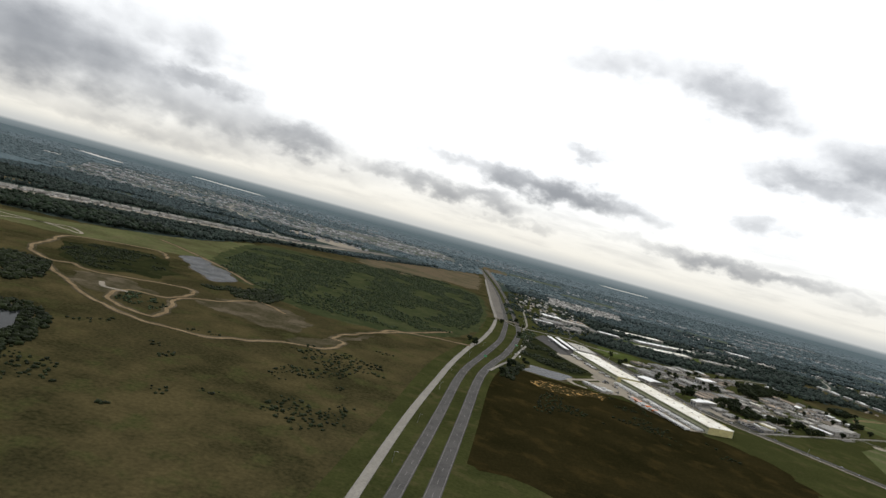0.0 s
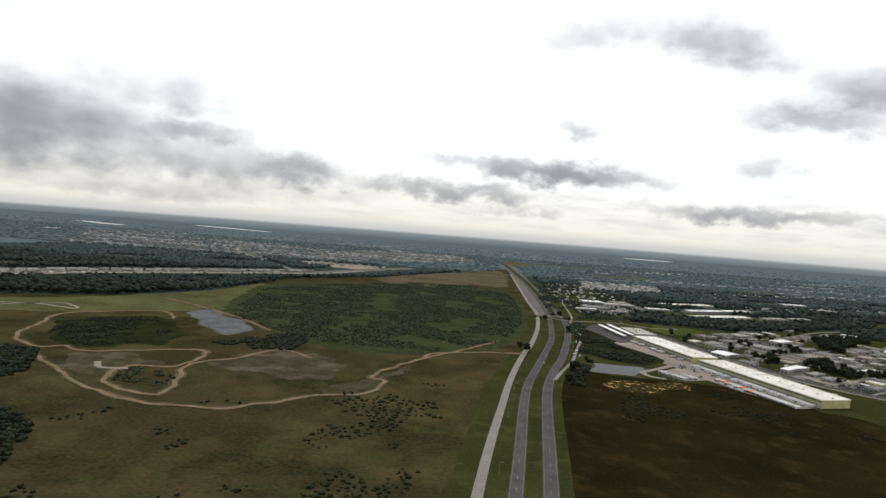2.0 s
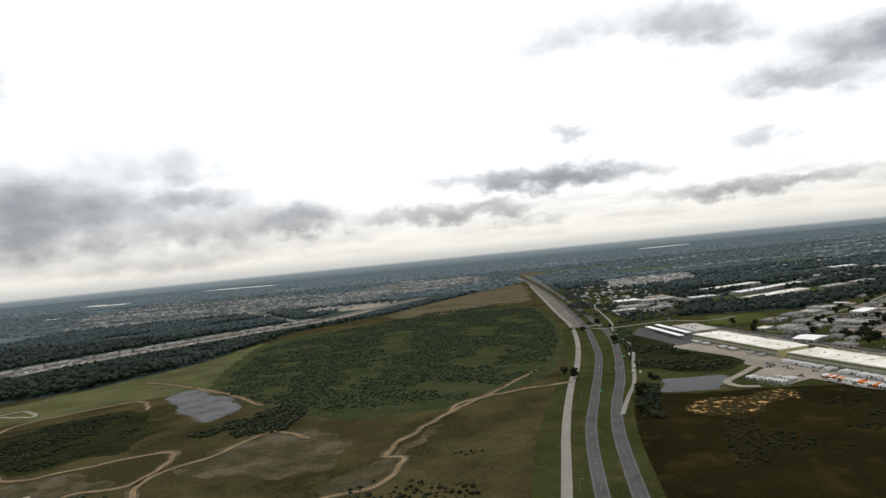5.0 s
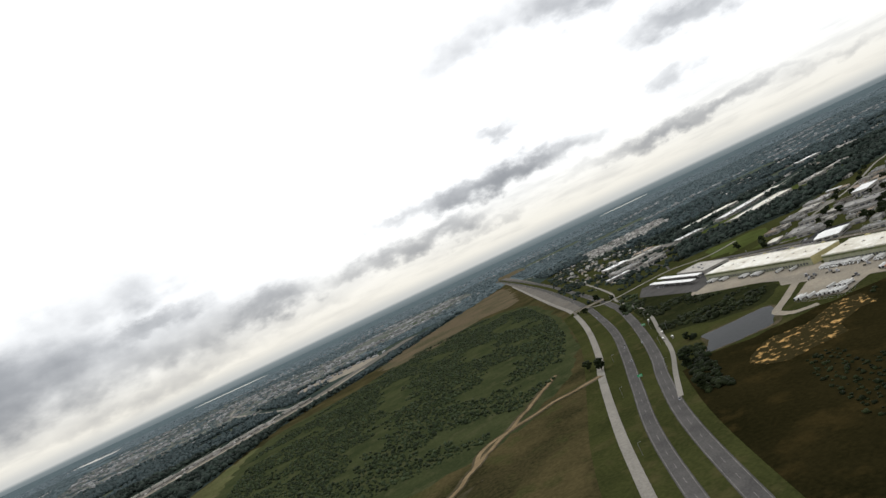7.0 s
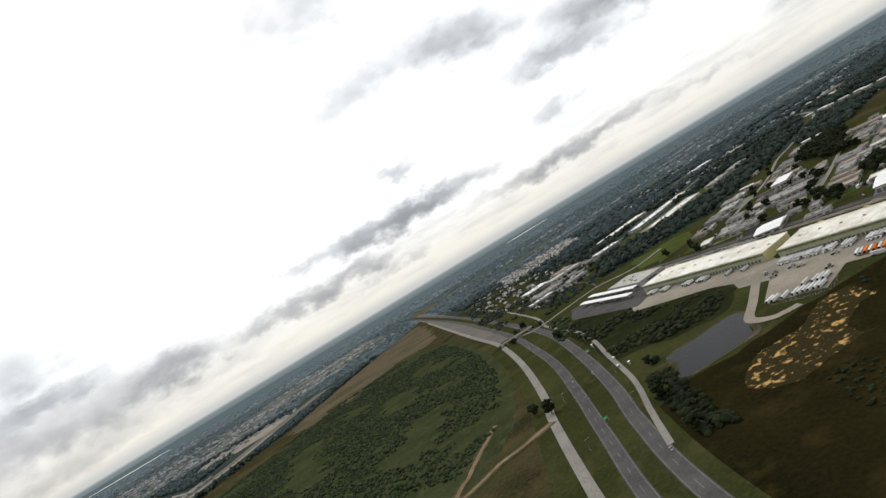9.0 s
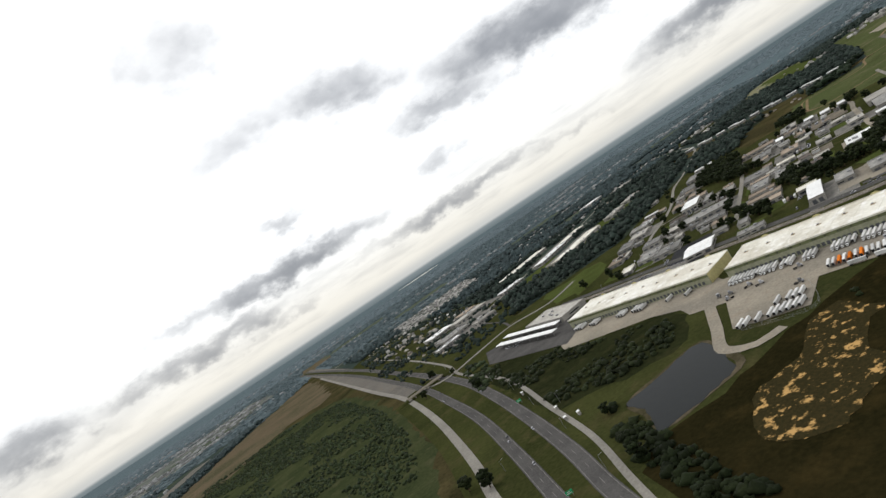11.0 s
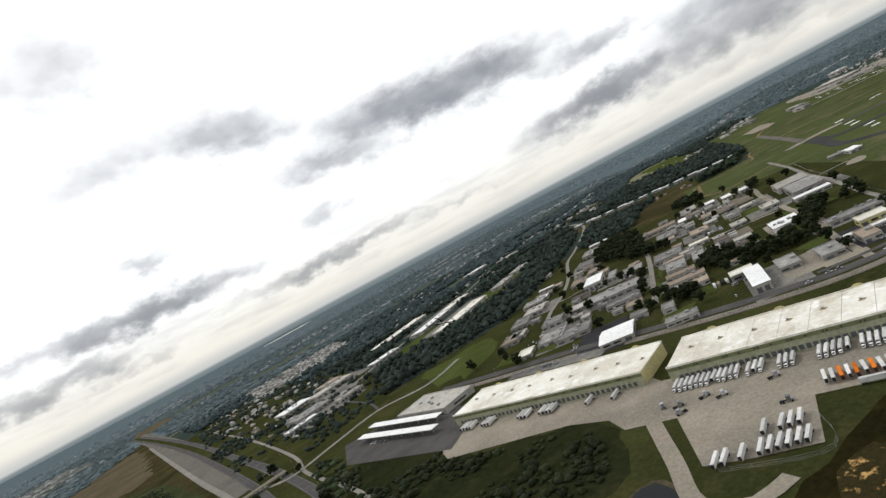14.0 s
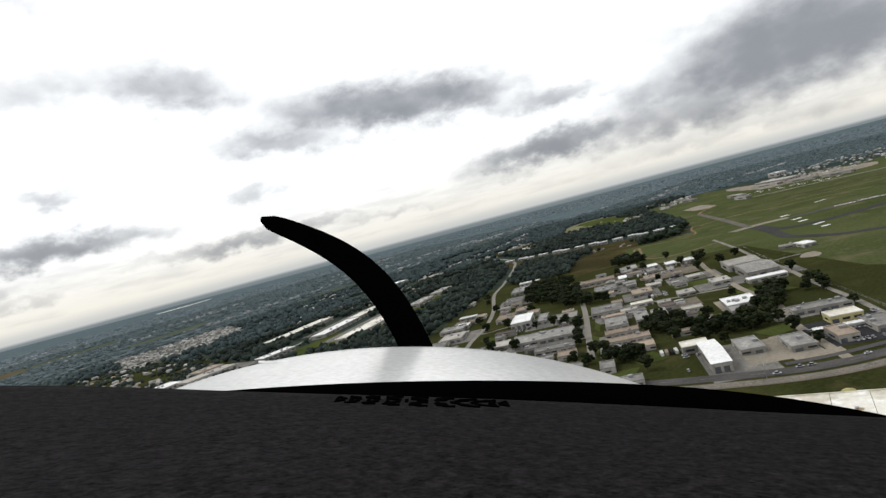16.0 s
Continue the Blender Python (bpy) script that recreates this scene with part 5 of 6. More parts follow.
# railway wood west of the pasture is part of the default woodland; motorway strip is cleared
ob, line = street("motorway", [(-900, 560), (-680, 690), (-574, 800), (-537, 852), (-500, 899), (-456, 946), (-391, 1013), (-320, 1085), (-240, 1170), (-180, 1300), (-80, 1500)], 42, 0.15, M["worn"], "pale distant motorway under construction", edge=False, centre="")
clear_line(line, 100)
ob, line = street("motorway_lane", [(-890, 540), (-670, 680), (-564, 790), (-527, 842), (-490, 889), (-446, 936), (-381, 1003), (-310, 1075), (-230, 1160), (-170, 1290)], 14, 0.2, M["concrete"], "pale concrete strip beside the motorway", edge=False, centre="")
clear_line(line, 20)
for nm, pts, mt in (("tan_field", [(-330, 1345), (-340, 1470), (-175, 1470), (-155, 1345), (-240, 1335)], "concrete"), ("pale_field", [(-760, 850), (-700, 930), (-600, 960), (-640, 880)], "tan"),
                    ("town_ground", [(-940, 1440), (-1320, 2250), (-1250, 2600), (-800, 2500), (-280, 2000), (-270, 1580), (-520, 1400)], "town"), ("town_green", [(-380, 1760), (-300, 2300), (60, 2500), (120, 2100), (-100, 1800)], "town"), ("estate_meadow", [(683, 826), (749, 819), (737, 779), (624, 707), (593, 723), (560, 745), (613, 790)], "rough_grass"), ("hayfield", [(1224, 1220), (1325, 1229), (1280, 1119), (1083, 1032), (1058, 1112)], "hay"),
                    ("housing_ground", [(300, 1290), (345, 1500), (540, 1520), (490, 1320), (400, 1255)], "town"), ("far_meadow", [(1020, 960), (1240, 1200), (1300, 1160), (1100, 960)], "lawn"),
                    ("meadow_near_wood", [(300, 700), (330, 740), (290, 770), (262, 740), (268, 690)], "lawn"), ("apartment_green", [(690, 990), (748, 1000), (800, 765), (760, 745)], "rough_grass"), ("field_by_path", [(560, 690), (690, 770), (745, 720), (690, 680)], "airfield"),
                    ("store_green", [(420, 880), (440, 940), (560, 960), (540, 900)], "lawn"), ("far_tan", [(200, 2000), (230, 2300), (330, 2300), (300, 2050)], "tan")):
    field(nm, pts, 0.09, mt, "open land among distant woods", ragged=8, step=14, wooded=nm == "town_ground")

near = scatter(rng, -900, 1500, -150, 1500, 5.8, is_wood)
near = near[(near[:, 0] - 150 < 330 + 1.3 * np.maximum(near[:, 1] - 300, 0)) & (150 - near[:, 0] < 330 + 0.72 * np.maximum(near[:, 1], 0))]
s = rng.uniform(1.5, 4.4, len(near)) * rng.uniform(0.8, 1.12, len(near))
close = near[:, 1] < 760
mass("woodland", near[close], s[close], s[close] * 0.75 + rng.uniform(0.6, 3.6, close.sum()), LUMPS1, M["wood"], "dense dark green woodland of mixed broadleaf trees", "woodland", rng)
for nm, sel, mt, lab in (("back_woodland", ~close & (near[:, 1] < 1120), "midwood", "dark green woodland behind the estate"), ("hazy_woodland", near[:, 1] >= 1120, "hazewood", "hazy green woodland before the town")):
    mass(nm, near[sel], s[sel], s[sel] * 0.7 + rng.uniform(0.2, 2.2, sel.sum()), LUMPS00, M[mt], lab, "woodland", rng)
mid = scatter(rng, -2000, 2000, 1490, 2700, 11.0, is_wood)
mid = mid[np.abs(mid[:, 0] - 150) < 380 + 0.75 * mid[:, 1]]
s = rng.uniform(3.5, 9.5, len(mid))
mass("distant_woodland", mid, s, s * 0.05 + rng.uniform(-0.4, 0.9, len(mid)), LUMPS0, M["farwood"], "distant woodland tinted with haze", "woodland", rng)
east = scatter(rng, 1490, 2700, 250, 1490, 11.0, is_wood)
s = rng.uniform(3, 8, len(east))
mass("eastern_woodland", east, s, s * 0.05 + rng.uniform(-0.4, 0.9, len(east)), LUMPS0, M["farwood"], "hazy woodland beyond the airport", "woodland", rng)
last = scatter(rng, -2400, 2500, 2690, 3700, 21.0, is_wood)
s = rng.uniform(8, 14, len(last))
mass("horizon_woodland", last, s, rng.uniform(-1, 0.5, len(last)), LUMPS0, M["lastwood"], "woodland tinted paler with haze toward the horizon", "woodland", rng)

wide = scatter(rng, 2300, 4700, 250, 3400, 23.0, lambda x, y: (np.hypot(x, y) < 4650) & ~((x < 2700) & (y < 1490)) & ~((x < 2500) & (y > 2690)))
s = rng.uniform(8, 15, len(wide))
mass("outer_woodland", wide, s, rng.uniform(-1.2, 0.4, len(wide)), LUMPS0, M["lastwood"], "woodland tinted paler with haze beyond the airport", "woodland", rng)


def bushes(name, poly, step, lo, hi, label, material="scrubleaf", seed=1, keep=0.8, lumps=None):
    r = np.random.default_rng(seed)
    xs, ys = [p[0] for p in poly], [p[1] for p in poly]
    P = scatter(r, min(xs), max(xs), min(ys), max(ys), step, lambda x, y: inside(x, y, poly), 0.6)
    patch = np.array([noise.noise(Vector((x * 0.02, y * 0.02, seed))) + 0.5 * noise.noise(Vector((x * 0.07, y * 0.07, seed))) for x, y in P])
    P = P[patch > np.quantile(patch, 1 - keep)]
    s = r.uniform(lo, hi, len(P)) * r.uniform(0.7, 1.2, len(P))
    return mass(name, P, s, s * 0.35, lumps or LUMPS1, M[material], label, "scrub", r)


bushes("scrub_thicket", [(-215, 600), (-250, 880), (-140, 1000), (-60, 1110), (60, 1130), (120, 1020), (112, 800), (97, 680), (66, 565), (0, 490), (-90, 490), (-145, 530)], 2.9, 0.4, 1.6, "low green scrub thicket over open land", seed=2, keep=0.74, lumps=LUMPS00)
bushes("marsh_bushes", [(160, 690), (192, 628), (180, 600), (200, 530), (178, 503), (152, 514), (132, 545), (144, 610), (157, 655)], 3.4, 0.6, 2.2, "dark marsh bushes and rushes", "thicket", 3, 0.55)
bushes("island_scrub", [(-298, 449), (-315, 506), (-262, 550), (-202, 461), (-247, 408)], 2.4, 0.4, 1.5, "dense dark scrub between tracks", "thicket", 4, 0.6, LUMPS00)
bushes("pond_scrub", [(-175, 455), (-130, 520), (-105, 500), (-110, 450), (-150, 440)], 2.6, 0.8, 2.0, "dark scrub beside the quarry pond", "thicket", 5, 0.85)
bushes("pasture_scrub", [(-240, 170), (-150, 300), (-60, 330), (0, 450), (20, 380), (0, 200), (-100, 150)], 3.4, 0.4, 1.1, "scattered dark scrub on the pasture", "thicket", 6, 0.2)
bushes("pond_thicket", [(-240, 170), (-240, 250), (-205, 275), (-175, 255), (-160, 215), (-158, 180), (-172, 190), (-178, 225), (-190, 250), (-222, 240), (-225, 180)], 2.5, 0.8, 2.0, "dark thicket ringing the pond", "leaf", 7, 0.95)
bushes("west_copse", [(-310, 330), (-300, 392), (-268, 396), (-238, 339), (-240, 312)], 2.9, 1.1, 2.5, "dark copse beside the track", "leaf", 8, 0.95)
bushes("loop_scrub", [(-186, 335), (-190, 364), (-172, 370), (-152, 345), (-160, 322)], 3.0, 0.6, 1.4, "low scrub inside the track loop", seed=9, keep=0.6)
bushes("ditch_bushes", [(95, 410), (108, 460), (128, 500), (134, 498), (118, 450), (106, 405)], 2.6, 0.9, 2.0, "dark bushes along a ditch", "leaf", 10, 0.8)
bushes("corner_bushes", [(110, 330), (130, 395), (165, 395), (200, 440), (230, 420), (260, 330)], 3.0, 0.4, 1.0, "dark tussocks beside the trailer park", "leaf", 11, 0.3)
bushes("store_trees", [(150, 790), (165, 1000), (215, 1320), (330, 1330), (330, 1010), (262, 800), (200, 770)], 7.0, 1.4, 3.2, "dark trees scattered round the roadside stores", "midwood", 31, 0.55, LUMPS00)
bushes("verge_bushes", [(140, 640), (150, 680), (172, 740), (178, 700), (160, 655)], 3.0, 1.0, 2.2, "bushes on the highway verge", seed=12, keep=0.6)


def make_tree(m, height, spread, seed, label):
    """A tapered trunk with limbs and an uneven crown of clumps and loose leaves."""
    r = random.Random(seed)
    e = thing("tree", label, "tree", "estate trees", m)
    bm = bmesh.new()
    cyl(bm, (0, 0, -0.2), (0.1, 0, height * 0.45), 0.3, 0.2)
    for k in range(5):
        a = k * 1.257 + r.uniform(-0.3, 0.3)
        cyl(bm, (0.05, 0, height * r.uniform(0.28, 0.42)), (math.cos(a) * spread * 0.55, math.sin(a) * spread * 0.55, height * r.uniform(0.55, 0.75)), 0.14, 0.05, 6)
    part("trunk", bm, M["bark"], e)
    n = 28
    P, S, Z = [], [], []
    for k in range(n):
        a, q, z = r.uniform(0, 6.28), math.sqrt(r.random()), r.uniform(0.32, 0.92)
        rad = spread * (1.05 - 0.75 * abs(z - 0.5)) * 0.85
        P.append((math.cos(a) * q * rad, math.sin(a) * q * rad))
        S.append(spread * r.uniform(0.16, 0.4))
        Z.append(height * z)
    g = np.random.default_rng(seed)
    big = [lump(2, seed + k, 0.85, 0.5) for k in range(3)]
    crown = mass("crown", np.array(P[:n]), np.array(S[:n]), np.array(Z[:n]), big, M["leaf"], "", "", g)
    del crown["kind"]
    crown.parent = e
    return e


TREES = [make_tree(pose(476, 537, 0), 6.6, 3.3, 1, "full dark green broadleaf tree"), make_tree(pose(441, 518, 0), 6.0, 3.0, 2, "rounded dark green broadleaf tree"),
         make_tree(pose(433, 512, 0), 7.4, 3.2, 3, "tall dark green broadleaf tree"), make_tree(pose(389, 487, 0), 4.8, 2.3, 4, "small dark green broadleaf tree")]
tr_ = random.Random(9)


def tree_at(x, y, k=None):
    for bx, by, bw, bd, br in BUILT:
        a, b = (Matrix.Rotation(-radians(br), 3, "Z") @ Vector((x - bx, y - by, 0))).xy
        if abs(a) < bw / 2 + 1.5 and abs(b) < bd / 2 + 1.5:
            return
    copy_thing(TREES[tr_.randrange(4) if k is None else k], pose(x, y, 0, 0, 0, tr_.uniform(0, 360)))


for x, y in ((419, 505), (424, 507), (551, 597), (424, 552), (352, 500), (379, 547), (423, 515), (420, 526), (336, 487), (342, 486), (492, 801), (442, 746), (404, 704), (388, 688), (382, 659), (386, 648), (390, 642), (387, 629), (375, 622), (363, 614),
             (353, 607), (343, 600), (335, 612)):
    tree_at(x, y)
for x, y in ((338, 640), (345, 645), (352, 675), (586, 721), (600, 716), (581, 695), (548, 672), (516, 681), (540, 691), (587, 670), (558, 638), (516, 611), (494, 631), (288, 676), (279, 663), (328, 581), (320, 556), (306, 542), (315, 585), (345, 548), (340, 524), (313, 575), (336, 656), (296, 610), (300, 602)):
    tree_at(x, y)
for x, y in ((132, 733), (158, 780), (164, 745), (145, 655), (81, 520), (76, 531), (128, 496), (112, 463), (108, 455), (97, 416), (318, 640), (404, 730), (380, 700), (430, 700), (470, 780), (500, 640), (530, 600), (272, 690), (268, 640)):
    tree_at(x, y)


def grove(poly, step, seed):
    r = np.random.default_rng(seed)
    xs, ys = [p[0] for p in poly], [p[1] for p in poly]
    for x, y in scatter(r, min(xs), max(xs), min(ys), max(ys), step, lambda a, b: inside(a, b, poly)):
        tree_at(float(x), float(y))


grove([(363, 550), (378, 516), (364, 508), (343, 538)], 5.0, 1)
grove([(378, 580), (381, 562), (354, 543), (352, 571)], 5.2, 2)
grove([(430, 540), (426, 526), (380, 512), (388, 530)], 5.2, 3)
grove([(538, 787), (540, 742), (447, 660), (440, 677), (458, 729)], 6.4, 4)
grove([(444, 680), (450, 640), (438, 640), (432, 672)], 6.0, 5)
grove([(330, 577), (338, 564), (318, 550), (310, 563)], 4.6, 6)
grove([(600, 735), (620, 715), (590, 690), (570, 700)], 6.0, 7)
grove([(560, 650), (566, 628), (548, 622), (545, 645)], 6.0, 8)


# freight wagons on the far sidings
def make_wagon(m):
    e = thing("freight_wagon", "pale freight wagon standing on a far siding", "wagon", "freight wagons", m)
    bm = bmesh.new()
    box(bm, 0, 0, 0.8, 13, 2.6, 2.6, bev=0.08)
    part("body", bm, M["paleroof"], e)
    for s_ in (-1, 1):
        boxpart("bogie", e, M["chassis"], s_ * 4.5, 0, 0, 2.4, 1.8, 0.8)
    return e


siding = spline([(-700, 690), (-590, 800), (-550, 858), (-512, 906), (-466, 955), (-402, 1022), (-330, 1095), (-250, 1180)], 14)
WAGON = make_wagon(pose(siding[0].x, siding[0].y, 0.2, 0, 0, 40))
for k in range(1, len(siding) - 1):
    d = siding[k + 1] - siding[k]
    for off in (0, 12):
        if (k * 7 + off) % 5:
            copy_thing(WAGON, pose(siding[k].x - off * 0.6, siding[k].y + off, 0.2, 0, 0, math.degrees(math.atan2(d.y, d.x))))

# ---- vehicles ----
VS = 0.56
def wheelset(e, places, r, w):
    bm = bmesh.new()
    cyl(bm, (0, -w / 2, 0), (0, w / 2, 0), r, r, 12)
    first = part("wheel", bm, M["rubber"], e)
    first.matrix_basis = pose(*places[0])
    for p in places[1:]:
        again(first, "wheel", pose(*p), e)


def make_car(m, label, l=4.5, h=1.45):
    e = thing("car", label, "car", "cars", m @ Matrix.Diagonal((VS, VS, VS, 1)))
    bm = bmesh.new()
    box(bm, 0, 0, 0.28, l, 1.75, 0.55, bev=0.12)
    part("body", bm, M["carpaint"], e)
    bm = bmesh.new()
    vs = box(bm, -0.15, 0, 0.82, l * 0.52, 1.55, h - 0.85)
    for v in vs:
        if v.co.z > 1.0:
            v.co.x = -0.15 + (v.co.x + 0.15) * 0.68
            v.co.y *= 0.84
    part("cabin", bm, M["glass"], e)
    boxpart("roof_skin", e, M["carpaint"], -0.15, 0, h - 0.04, l * 0.34, 1.28, 0.06)
    wheelset(e, [(s * l * 0.31, t * 0.8, 0.32) for s in (-1, 1) for t in (-1, 1)], 0.32, 0.2)
    return e


def make_trailer(m, material, label, cab=False):
    """A box trailer with a black block added on its nose, or a box truck with a white cab."""
    e = thing("box_truck" if cab else "semi_trailer", label, "truck" if cab else "trailer", "trucks at the docks" if cab else "parked trailers", m @ Matrix.Diagonal((VS * 0.84, VS * 0.8, VS * 0.86, 1)))
    bm = bmesh.new()
    box(bm, 0, 0, 1.15, 13.4, 2.25, 2.75, bev=0.06)
    part("cargo_box", bm, M[material], e)
    boxpart("chassis_beam", e, M["chassis"], -0.2, 0, 0.85, 12.6, 1.0, 0.3)
    boxpart("rear_door", e, M["steel"], -6.73, 0, 1.2, 0.08, 2.1, 2.6)
    bm = bmesh.new()
    if cab:
        box(bm, 7.9, 0, 0.6, 1.7, 2.1, 1.9, bev=0.18)
        part("cab", bm, M["brightroof"], e, "white driver's cab")
        boxpart("windscreen", e, M["glass"], 8.76, 0, 1.45, 0.06, 1.8, 0.8)
        # black box stands in for the dark of the gap behind the cab
        boxpart("cab_gap", e, M["chassis"], 6.88, 0, 0.7, 0.3, 2.0, 2.4, label="black filling of the gap behind the cab")
        wheelset(e, [(x, t * 1.05, 0.5) for x in (-5.0, 7.9) for t in (-1, 1)], 0.5, 0.4)
    else:
        # added block that blackens the nose end of the trailer
        box(bm, 6.98, 0, 1.5, 0.55, 1.95, 2.2, bev=0.1)
        part("cooling_unit", bm, M["chassis"], e, "black block on the trailer nose")
        for s in (-1, 1):
            boxpart("landing_leg", e, M["steel"], 4.2, s * 0.8, 0, 0.2, 0.2, 1.15)
        wheelset(e, [(x, t * 1.05, 0.5) for x in (-5.7, -4.4) for t in (-1, 1)], 0.5, 0.4)
    return e


def make_tractor(m, label):
    e = thing("truck_tractor", label, "truck", "tractor units", m @ Matrix.Diagonal((VS, VS, VS, 1)))
    boxpart("chassis_beam", e, M["chassis"], -0.6, 0, 0.75, 6.2, 1.0, 0.3)
    bm = bmesh.new()
    box(bm, 0.9, 0, 0.9, 2.0, 2.4, 2.5, bev=0.15)
    part("cab", bm, M["carpaint"], e)
    bm = bmesh.new()
    box(bm, 2.5, 0, 0.85, 1.4, 1.9, 1.1, bev=0.15)
    part("bonnet", bm, M["carpaint"], e)
    boxpart("windscreen", e, M["glass"], 1.93, 0, 2.1, 0.06, 2.0, 0.8)
    wheelset(e, [(x, t * 1.0, 0.5) for x in (2.4, -1.8, -3.0) for t in (-1, 1)], 0.5, 0.4)
    return e


vr = random.Random(21)
BX, BY, BR = 260.0, 459.0, WROT + 184


def yard(x, y, turn=90.0):
    """A place in the yard, in metres along and before the long warehouse."""
    c, s = math.cos(radians(BR)), math.sin(radians(BR))
    return pose(BX + x * c - y * s, BY + x * s + y * c, 0.24, 0, 0, BR + turn)


DOCK = -13.5 - 4.6
DOCKED = make_trailer(yard(-58, DOCK, -90), "trailer", "white box truck backed up to a loading dock", True)
TR = make_trailer(yard(-10.5, -36, -80), "trailer", "white box trailer standing in the trailer park")
ORANGE = make_trailer(yard(-6.5, -36, -80), "orange", "orange box trailer in the trailer park")
TRUCK = make_tractor(yard(-40, -32, 30), "white tractor unit standing in the yard")
for k in range(1, 62):
    if k in (12, 16, 17, 21, 22, 23, 29, 41, 50):
        continue
    copy_thing(DOCKED if k % 7 else TR, yard(-58 + k * 1.9, DOCK + vr.uniform(-0.6, 0.3), -90 + vr.uniform(-2, 2)))
for k in range(1, 38):
    if k != 2:
        copy_thing(ORANGE if k in (4, 6, 12, 13, 17) else TR, yard(-10.5 + k * 1.95, -36 + 0.05 * k + vr.uniform(-0.4, 0.4), -80 + vr.uniform(-2, 2)))
for k in range(3):
    copy_thing(TR, yard(1 + k * 9.0, -42.5 + k * 0.6, 3))
for k in range(11):
    if k not in (6, 8):
        copy_thing(TR, pose(195 - k * 1.15 + vr.uniform(-0.2, 0.2), 453 + k * 1.95, 0.24, 0, 0, 196 + vr.uniform(-2, 2)))
for k in (1, 2, 3, 5):
    copy_thing(TR, pose(204 - k * 1.15, 456 + k * 1.95, 0.24, 0, 0, 196 + vr.uniform(-2, 2)))
for k, (x, y) in enumerate(((-46, -30), (-54, -33), (-25, -27), (-60, -31), (8, -27), (22, -28), (-52, -38), (-20, -44))):
    copy_thing(TRUCK, yard(x, y, vr.uniform(0, 360)))
AX, AY = 231.0, 578.0
for k in (2, 3, 4, 5, 9, 10, 11, 20, 21, 22, 26, 27, 28, 29, 38, 44):
    c, s = math.cos(radians(WROT + 180)), math.sin(radians(WROT + 180))
    x, y = -46 + k * 1.95, -13 - 4.6
    copy_thing(TR, pose(AX + x * c - y * s, AY + x * s + y * c, 0.24, 0, 0, WROT + 90 + vr.uniform(-2, 2)))

CAR = make_car(pose(105, 544, 0.19, 0, 0, 75), "pale saloon car on the highway")
SUV = make_car(pose(115, 537, 0.19, 0, 0, 75), "dark estate car on the highway", 4.9, 1.75)


def park(x, y, nx, ny, rot, gap=1.75, row=5.5, fill=0.46):
    c, s = math.cos(radians(rot)), math.sin(radians(rot))
    for i in range(nx):
        for j in range(ny):
            if vr.random() < fill:
                a, b = (i - nx / 2) * gap, (j - (ny - 1) / 2) * row
                o = copy_thing(vr.choice((CAR, SUV)), pose(x + a * c - b * s, y + a * s + b * c, 0.2, 0, 0, rot + 90 + vr.choice((0, 180))))
                tagged(o, "parked car in an estate lot", group="parked cars")


for a in ((306, 522, 7, 1, R), (322, 530, 6, 2, R + 90), (345, 491, 8, 3, R), (358, 476, 9, 2, R), (340, 470, 7, 1, R), (372, 478, 6, 2, R + 90), (388, 508, 8, 1, R), (341, 583, 6, 1, R + 90), (404, 600, 8, 1, R), (345, 645, 9, 1, R), (382, 668, 7, 2, R + 90),
          (290, 590, 8, 1, R + 90), (280, 605, 6, 1, R + 90), (300, 655, 6, 2, R), (335, 668, 7, 1, R), (374, 730, 6, 1, R), (470, 640, 9, 2, R), (446, 606, 8, 2, R + 90), (492, 612, 9, 3, R), (520, 640, 9, 3, R + 90), (540, 660, 8, 2, R), (410, 528, 5, 1, R),
          (455, 560, 8, 1, R), (232, 890, 8, 2, 8), (262, 940, 8, 2, 8), (196, 690, 9, 2, 96), (214, 650, 7, 1, 96), (262, 610, 8, 1, WROT), (395, 506, 7, 1, R)):
    park(*a)
for k in range(34):
    ln = (CARL, CARR, RAILRD, RAILRD)[k % 4]
    pl = spline(ln, 4)
    q = vr.randrange(8, len(pl) - 160 if len(pl) > 220 else len(pl) - 3)
    d = pl[q + 1] - pl[q]
    nn = Vector((-d.y, d.x, 0)).normalized() * vr.choice((-2.0, 2.0))
    copy_thing(vr.choice((CAR, SUV)), pose(pl[q].x + nn.x, pl[q].y + nn.y, 0.19, 0, 0, math.degrees(math.atan2(d.y, d.x))))


def make_container(m, material, label):
    e = thing("shipping_container", label, "container", "yard containers", m @ Matrix.Diagonal((VS, VS, VS, 1)))
    bm = bmesh.new()
    box(bm, 0, 0, 0, 9.0, 2.4, 2.6, bev=0.05)
    part("body", bm, M[material], e)
    for s_ in (-1, 1):
        boxpart("door_leaf", e, M["steel"], 4.53, s_ * 0.58, 0.12, 0.06, 1.08, 2.3)
    return e


CONT = [make_container(pose(500, 646, 0.2, 0, 0, R), "tanroof", "rusty tan container in a gravel yard"), make_container(pose(488, 628, 0.2, 0, 0, R), "trailer", "white container in a gravel yard"), make_container(pose(494, 618, 0.2, 0, 0, R), "chassis", "black container in a gravel yard")]
